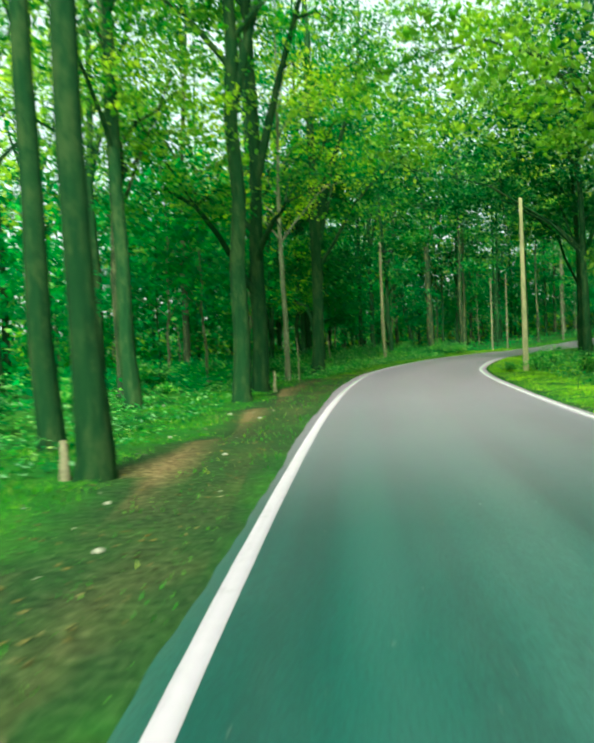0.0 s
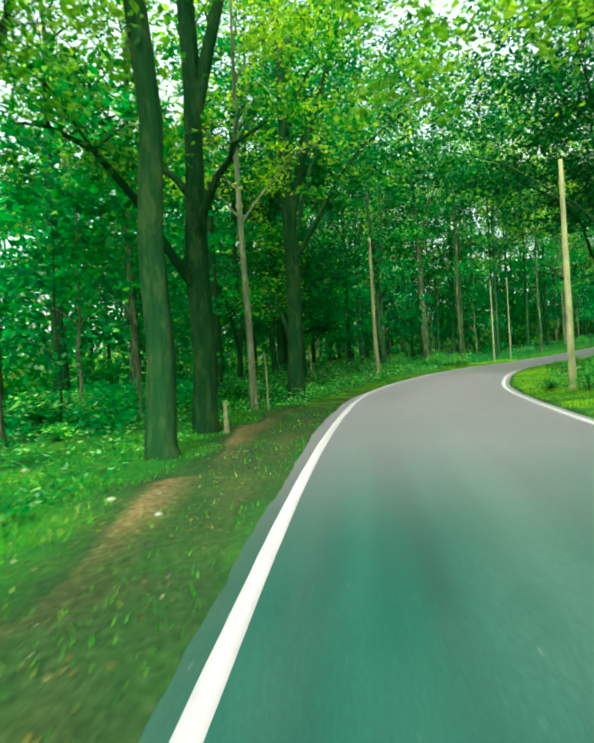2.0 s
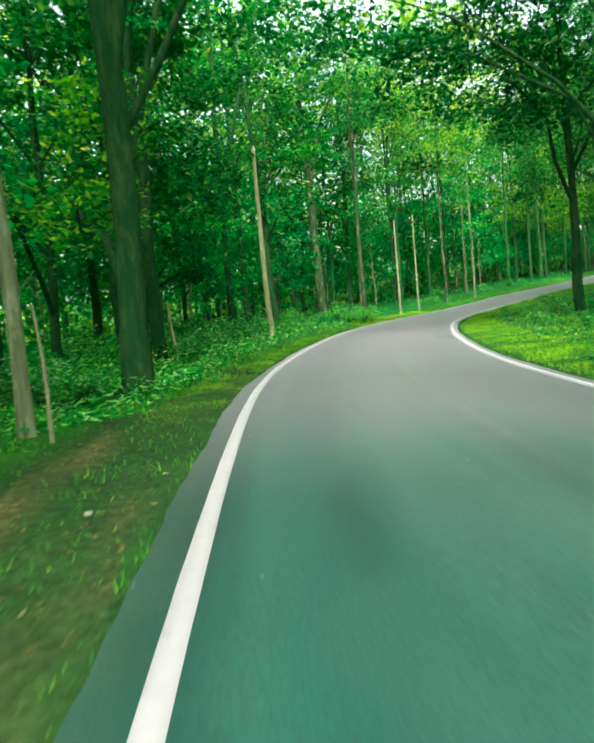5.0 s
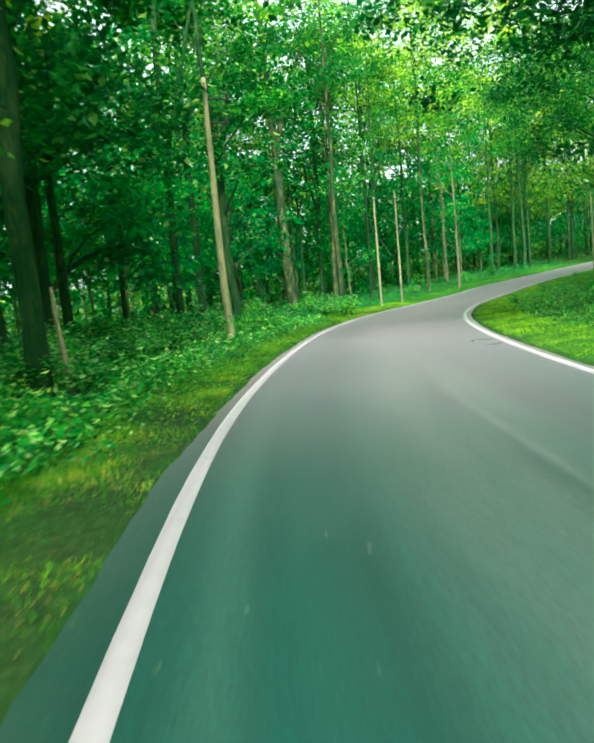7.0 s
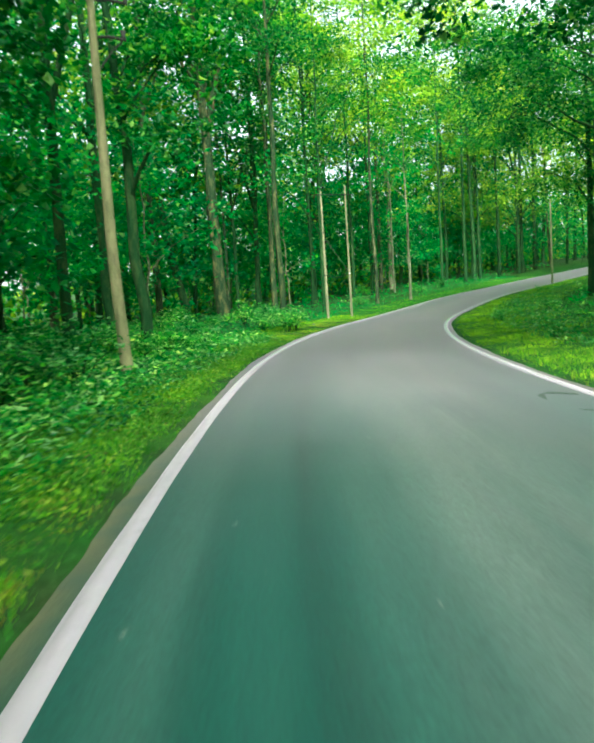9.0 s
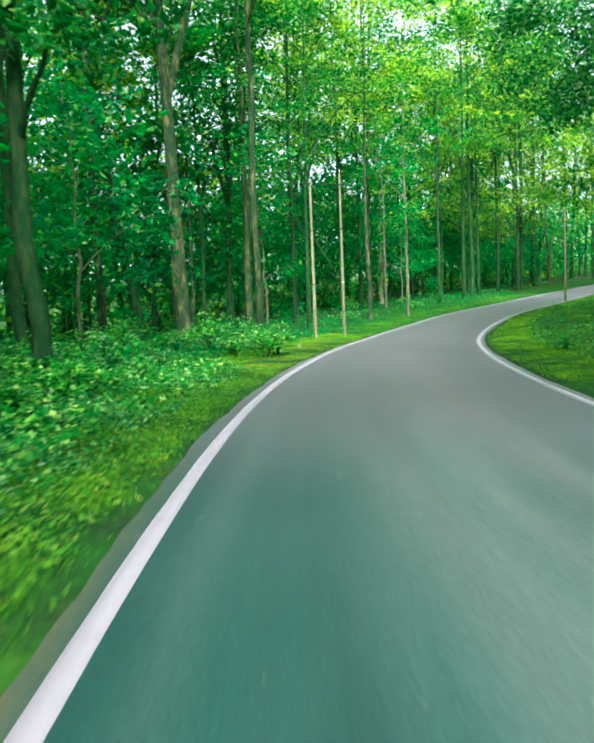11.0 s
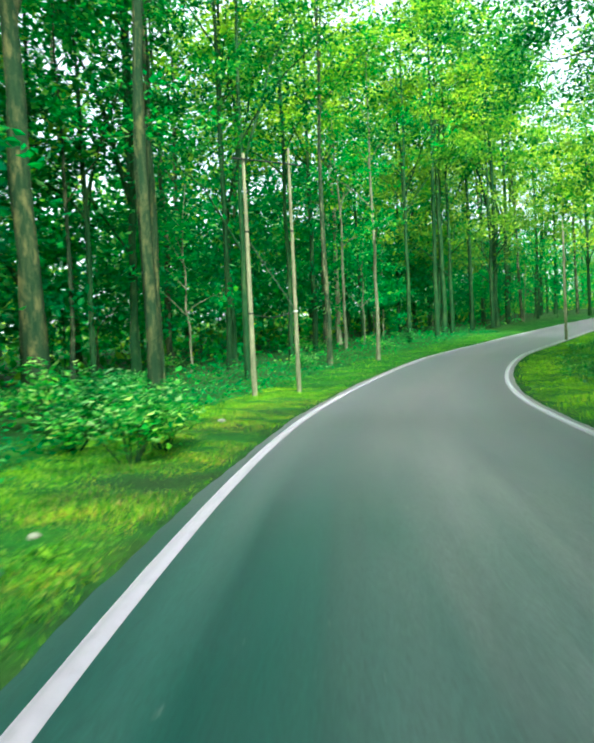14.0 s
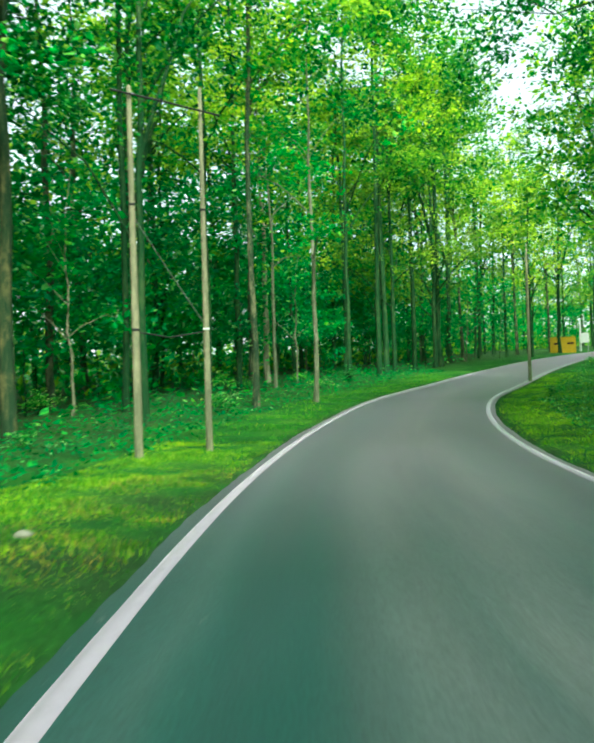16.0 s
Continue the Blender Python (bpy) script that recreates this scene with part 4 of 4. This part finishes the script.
def grass(name, label, count, s0, s1, o0, o1, tall, mat=GRASS):
    s, o = rng.uniform(s0, s1, count), rng.uniform(o0, o1, count)
    p = at_road(s, o)
    keep = rng.random(count) > bareness(s, o, p[:, 0], p[:, 1]) * 1.15
    s, o, p = s[keep], o[keep], p[keep]
    n = len(s)
    z = ground_height(p[:, 0], p[:, 1], o) - 0.01
    az = rng.uniform(0, 2 * np.pi, n)
    h = tall * rng.uniform(0.4, 1.2, n) * np.clip(0.65 + 0.75 * wave(p[:, 0] * 2.1, p[:, 1] * 2.1, 8.0), 0.25, 1.6)
    w = 0.005 + 0.004 * rng.random(n)
    side = np.stack([np.cos(az) * w, np.sin(az) * w, np.zeros(n)], 1)
    lean = np.stack([-np.sin(az), np.cos(az), np.zeros(n)], 1) * (h * rng.uniform(0.1, 0.9, n))[:, None]
    b = np.stack([p[:, 0], p[:, 1], z], 1)
    tip = b + lean + np.stack([np.zeros(n), np.zeros(n), h], 1)
    v = np.stack([b - side, b + side, tip], 1).reshape(-1, 3)
    tagged(new(name, mesh_of(name, v, np.arange(3 * n).reshape(-1, 3), mat)), label, "grass", kind="stuff")


grass("verge_grass", "short green grass on the road verge", 105000, -1, 62, -6.0, -2.33, 0.085)
grass("verge_grass", "short green grass on the road verge", 20000, 62, 100, -4.6, -2.42, 0.10)
grass("verge_grass", "bright green grass on the inner verge", 62000, 8, 100, 2.34, 3.9, 0.10, GRASS_SUNLIT)
grass("verge_grass", "bright green grass on the inner verge", 26000, 8, 100, 3.9, 6.5, 0.12, GRASS_SUNLIT)
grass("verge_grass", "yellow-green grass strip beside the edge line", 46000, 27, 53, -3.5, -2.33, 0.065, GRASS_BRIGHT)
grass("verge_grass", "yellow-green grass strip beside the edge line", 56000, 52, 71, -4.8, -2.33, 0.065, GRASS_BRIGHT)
grass("dry_grass", "sparse dry straw-coloured grass on the trodden verge", 26000, 51, 67, -3.7, -2.4, 0.05, STRAW)
grass("dry_grass", "sparse dry straw-coloured grass on the trodden verge", 14000, 26, 36, -3.4, -2.4, 0.045, STRAW)
weeds("verge_weeds", "leafy weeds spilling over the edge of the asphalt", 9000, 30, 53.5, -4.9, -2.9, 0.05, 0.26, 0.085, WEED)
weeds("ground_weeds", "low broad-leaved green weeds covering the verge", 17000, 26, 54, -6.8, -3.3, 0.06, 0.48, 0.125, WEED)
weeds("ground_weeds", "low broad-leaved green weeds covering the verge", 14000, 0, 30, -12, -4.4, 0.03, 0.22, 0.11, WEED)
weeds("ground_weeds", "low broad-leaved green weeds covering the verge", 16000, 10, 110, 3.6, 9, 0.05, 0.35, 0.11, WEED)
weeds("forest_undergrowth", "knee-high green undergrowth in front of the wood", 12000, 20, 50, -13, -6.2, 0.15, 0.85, 0.20, LEAF_DARK)
weeds("verge_clover", "small yellow-green leaves in the grass beside the asphalt", 18000, 31, 54, -3.8, -2.40, 0.02, 0.13, 0.045, GRASS_BRIGHT, 0.8)
weeds("forest_undergrowth", "dense green undergrowth between the trees", 26000, -5, 125, -40, -7, 0.1, 0.8, 0.30, LEAF_DARK)
weeds("forest_undergrowth", "dense green undergrowth between the trees", 14000, 5, 140, 7, 34, 0.1, 0.8, 0.30, LEAF_DARK)


weeds("ground_weeds", "dark broad-leaved weeds under the trees", 26000, 56, 105, -13, -4.4, 0.06, 0.55, 0.12, LEAF_DARK)


def leaf_litter():
    n = 1500
    s, o = rng.uniform(0, 45, n), -2.5 - np.abs(rng.normal(0, 1.2, n))
    p = at_road(s, o)
    c = np.stack([p[:, 0], p[:, 1], ground_height(p[:, 0], p[:, 1], o) + 0.012], 1)
    v, f = leaf_quads(c, 0.055, 0.032, tilt=0.25, droop=0.0)
    tagged(new("leaf_litter", mesh_of("leaf_litter", v, f, LITTER)), "fallen dry brown leaves on the verge soil", "leaf litter", kind="stuff")


leaf_litter()


# ---- poles ----
def pole(height, radius, lean=(0.0, 0.0), rings=(), bracket=False, bow=0.0, label="weathered pale utility pole beside the forest road", mat=POLE):
    root = tagged(new("utility_pole"), label, "utility pole")
    t = np.linspace(0, 1, 9)
    line = np.stack([lean[0] * height * t, lean[1] * height * t, -0.3 + (height + 0.3) * t], 1)
    line[:, 0] += bow * np.clip(1 - line[:, 2] / 2.4, 0, 1) ** 1.5
    shaft = Tubes(14)
    rad = radius * (1 - 0.50 * t)
    shaft.add(np.concatenate([line, line[-1:] + (0, 0, 0.02)]), np.concatenate([rad, [rad[-1] * 0.3]]))
    part("shaft", shaft.mesh("shaft", mat), root)
    for z, colour in rings:
        u = (z + 0.3) / (height + 0.3)
        c = np.array([lean[0] * height * u, lean[1] * height * u, z])
        r = radius * (1 - 0.50 * u)
        band = Tubes(14)
        band.add([c - (0, 0, 0.022), c - (0, 0, 0.018), c + (0, 0, 0.018), c + (0, 0, 0.022)], [r * 0.9, r * 1.14, r * 1.14, r * 0.9])
        part("band", band.mesh("band", colour), root, "metal clamp band")
    if bracket:
        top = np.array([lean[0], lean[1], 1]) * height
        for dz, reach in ((-0.55, 0.62), (-1.15, 0.55)):
            arm = Tubes(6)
            arm.add([top + (0.0, 0, dz), top + (reach * 0.5, 0.05, dz + 0.03), top + (reach, 0.1, dz)], [0.028, 0.028, 0.028])
            bar = part("bracket_arm", arm.mesh("bracket_arm", DARK_STEEL), root, "dark steel bracket arm")
            ins = Tubes(8)
            e = top + (reach - 0.04, 0.1, dz)
            ins.add([e, e + (0, 0, 0.05), e + (0, 0, 0.07), e + (0, 0, 0.16), e + (0, 0, 0.18)], [0.015, 0.05, 0.035, 0.05, 0.01])
            part("insulator", ins.mesh("insulator", DARK_STEEL), bar)
        brace = Tubes(6)
        brace.add([top + (0.05, 0, -1.7), top + (0.3, 0.05, -1.35), top + (0.5, 0.09, -1.16)], [0.018, 0.018, 0.018])
        part("brace", brace.mesh("brace", DARK_STEEL), root)
    return root


put(pole(5.95, 0.105, (-0.008, 0.0), label="pale weathered utility pole on the inner verge"), 7.7, 26.6)
put(pole(6.9, 0.115, (-0.004, 0.0), bow=0.10, bracket=True, label="pale utility pole with dark steel brackets, leaning slightly"), 4.68, 44.6)
put(pole(6.3, 0.078, (-0.006, 0.0), ((2.2, DARK_STEEL), (4.3, DARK_STEEL)), label="pale jointed pole with dark clamp bands", mat=POLE_GREY), 16.45, 67.05)
put(pole(6.6, 0.068, (-0.004, 0.0), ((2.25, WHITE), (4.4, DARK_STEEL)), label="pale jointed pole with one white clamp band", mat=POLE_GREY), 17.85, 67.4)
put(pole(6.5, 0.085, (0.0, 0.0), label="thin grey utility pole on the inner verge", mat=POLE_GREY), 39.3, 80.7)
put(pole(3.6, 0.13, (0.0, 0.0), label="thick white roadside post near the yellow wall", mat=WHITE), 85.2, 117.6)


def frame_rod(name, label, category, points, radius, mat):
    w = Tubes(6)
    w.add(points, [radius] * len(points))
    tagged(new(name, w.mesh(name, mat)), label, category)


frame_rod("pole_stay", "slanting thin dark rod bracing two jointed poles", "pole stay", [(16.44, 67.12, 4.18), (17.1, 67.3, 3.32), (17.82, 67.47, 2.40)], 0.010, STEEL_DULL)
frame_rod("pole_crossbar", "dark steel crossbar joining two jointed poles near their tops", "crossbar", [(16.05, 66.90, 6.16), (17.1, 67.12, 6.18), (18.2, 67.40, 6.20)], 0.020, DARK_STEEL)
frame_rod("pole_tie", "thin sagging dark tie between two jointed poles", "crossbar", [(16.45, 67.12, 2.2), (17.1, 67.28, 2.12), (17.85, 67.46, 2.24)], 0.012, DARK_STEEL)


# ---- small things of the verge ----
def broken_stem(x, y, height, radius, lean, label):
    root = tagged(new("broken_stem"), label, "tree stump")
    w = Tubes(8)
    t = np.linspace(0, 1, 7)
    pts = bend(np.stack([lean * height * t, 0 * t, -0.1 + (height + 0.1) * t], 1), 0.035 * height)
    w.add(pts, radius * (1 - 0.55 * t), 0.12)
    part("stem", w.mesh("stem", WOOD_RAW), root)
    put(root, x, y)


broken_stem(1.34, 35.55, 1.65, 0.055, -0.07, "broken pale bare stem standing in the weeds")
broken_stem(-0.70, 20.8, 0.62, 0.06, -0.05, "split pale stub of broken wood beside a trunk")
broken_stem(-2.28, 7.75, 0.45, 0.07, 0.05, "pale split stub of wood at a tree foot")
broken_stem(-0.1, 25.6, 1.5, 0.03, -0.03, "thin bare pale stick in the undergrowth")


def stone(x, y, size, label="small pale stone on the verge"):
    bm = bmesh.new()
    bmesh.ops.create_icosphere(bm, subdivisions=2, radius=size)
    for v in bm.verts:
        v.co *= 1 + 0.25 * noise.noise(v.co * (2.2 / size) + Vector((x, y, 0)))
        v.co.z *= 0.55
    ob = tagged(new("stone", bm_mesh("stone", bm, STONE, True)), label, "stone")
    put(ob, x, y, rng.uniform(0, 360), -0.2 * size)


for x, y, size in ((-1.22, 5.1, 0.038), (-3.0, 17.0, 0.06), (13.68, 61.08, 0.075), (-1.55, 6.6, 0.03), (-0.85, 9.3, 0.035), (-0.7, 13.7, 0.04), (-1.3, 14.5, 0.05), (10.1, 54.1, 0.05), (-1.9, 11.5, 0.035), (0.6, 22.4, 0.03)):
    stone(x, y, size)


def road_patch(x, y, length, width, turn, start, sweep, thick):
    """The dark broken rim of a shallow pothole: a curved strip, uneven in width and tapered at its ends."""
    bm = bmesh.new()
    n = 22
    rows = []
    for i in range(n + 1):
        u = i / n
        a = start + sweep * u
        w = thick * math.sin(math.pi * (0.06 + 0.88 * u)) * (1 + 0.35 * math.sin(5 * a + 2) + 0.2 * math.sin(11 * a))
        c = Vector((length * 0.5 * math.cos(a) * (1 + 0.10 * math.sin(4 * a)), width * 0.5 * math.sin(a) * (1 + 0.12 * math.cos(3 * a)), 0))
        d = c.normalized()
        rows.append([bm.verts.new(c - d * (w * 0.5 + 0.01) - Vector((0, 0, 0.02))), bm.verts.new(c - d * w * 0.5 + Vector((0, 0, 0.007))),
                     bm.verts.new(c + d * w * 0.5 + Vector((0, 0, 0.007))), bm.verts.new(c + d * (w * 0.5 + 0.01) - Vector((0, 0, 0.02)))])
    for a, b in zip(rows, rows[1:]):
        for k in range(3):
            bm.faces.new((a[k], a[k + 1], b[k + 1], b[k]))
    ob = tagged(new("pothole_rim", bm_mesh("pothole_rim", bm, PATCH)), "dark broken rim of a shallow pothole in the asphalt", "pothole", kind="structure")
    ob.matrix_basis = pose(x, y, float(rise(x, y)) + 0.041 - 0.0051 * float(road_place(np.array([x]), np.array([y]))[1][0]) ** 2, 0, 0, turn)


road_patch(8.68, 37.7, 1.25, 0.62, 66, -0.7, 2.6, 0.14)
road_patch(8.66, 37.5, 0.9, 0.5, 66, 2.7, 1.5, 0.12)


# ---- the yellow wall and the sign at the far end of the road ----
def far_wall():
    z = float(rise(79.2, 115.3))
    root = tagged(new("boundary_wall"), "low yellow painted wall with two dark brown marks", "wall")
    root.matrix_basis = pose(79.2, 115.3, z, 0, 0, -47)
    part("panel", box_mesh("panel", (2.7, 0.25, 1.9), YELLOW, (0.35, 0, 0.75), 0.03), root)
    part("coping", box_mesh("coping", (2.8, 0.34, 0.10), YELLOW, (0.35, 0, 1.74), 0.03), root)
    for x in (-0.25, 1.15):
        part("mark", box_mesh("mark", (0.7, 0.03, 0.24), BROWN, (x, -0.136, 1.05), 0.012), root, "dark brown painted mark")
    sign = tagged(new("road_sign"), "white board on two posts beside the road", "sign")
    sign.matrix_basis = pose(82.7, 114.9, float(rise(82.7, 114.9)), 0, 0, -48)
    part("board", box_mesh("board", (1.0, 0.06, 1.1), WHITE, (0, 0, 1.6), 0.01), sign)
    for x in (-0.4, 0.4):
        part("post", box_mesh("post", (0.08, 0.08, 1.3), STEEL, (x, 0.0, 0.5), 0.01), sign)


far_wall()
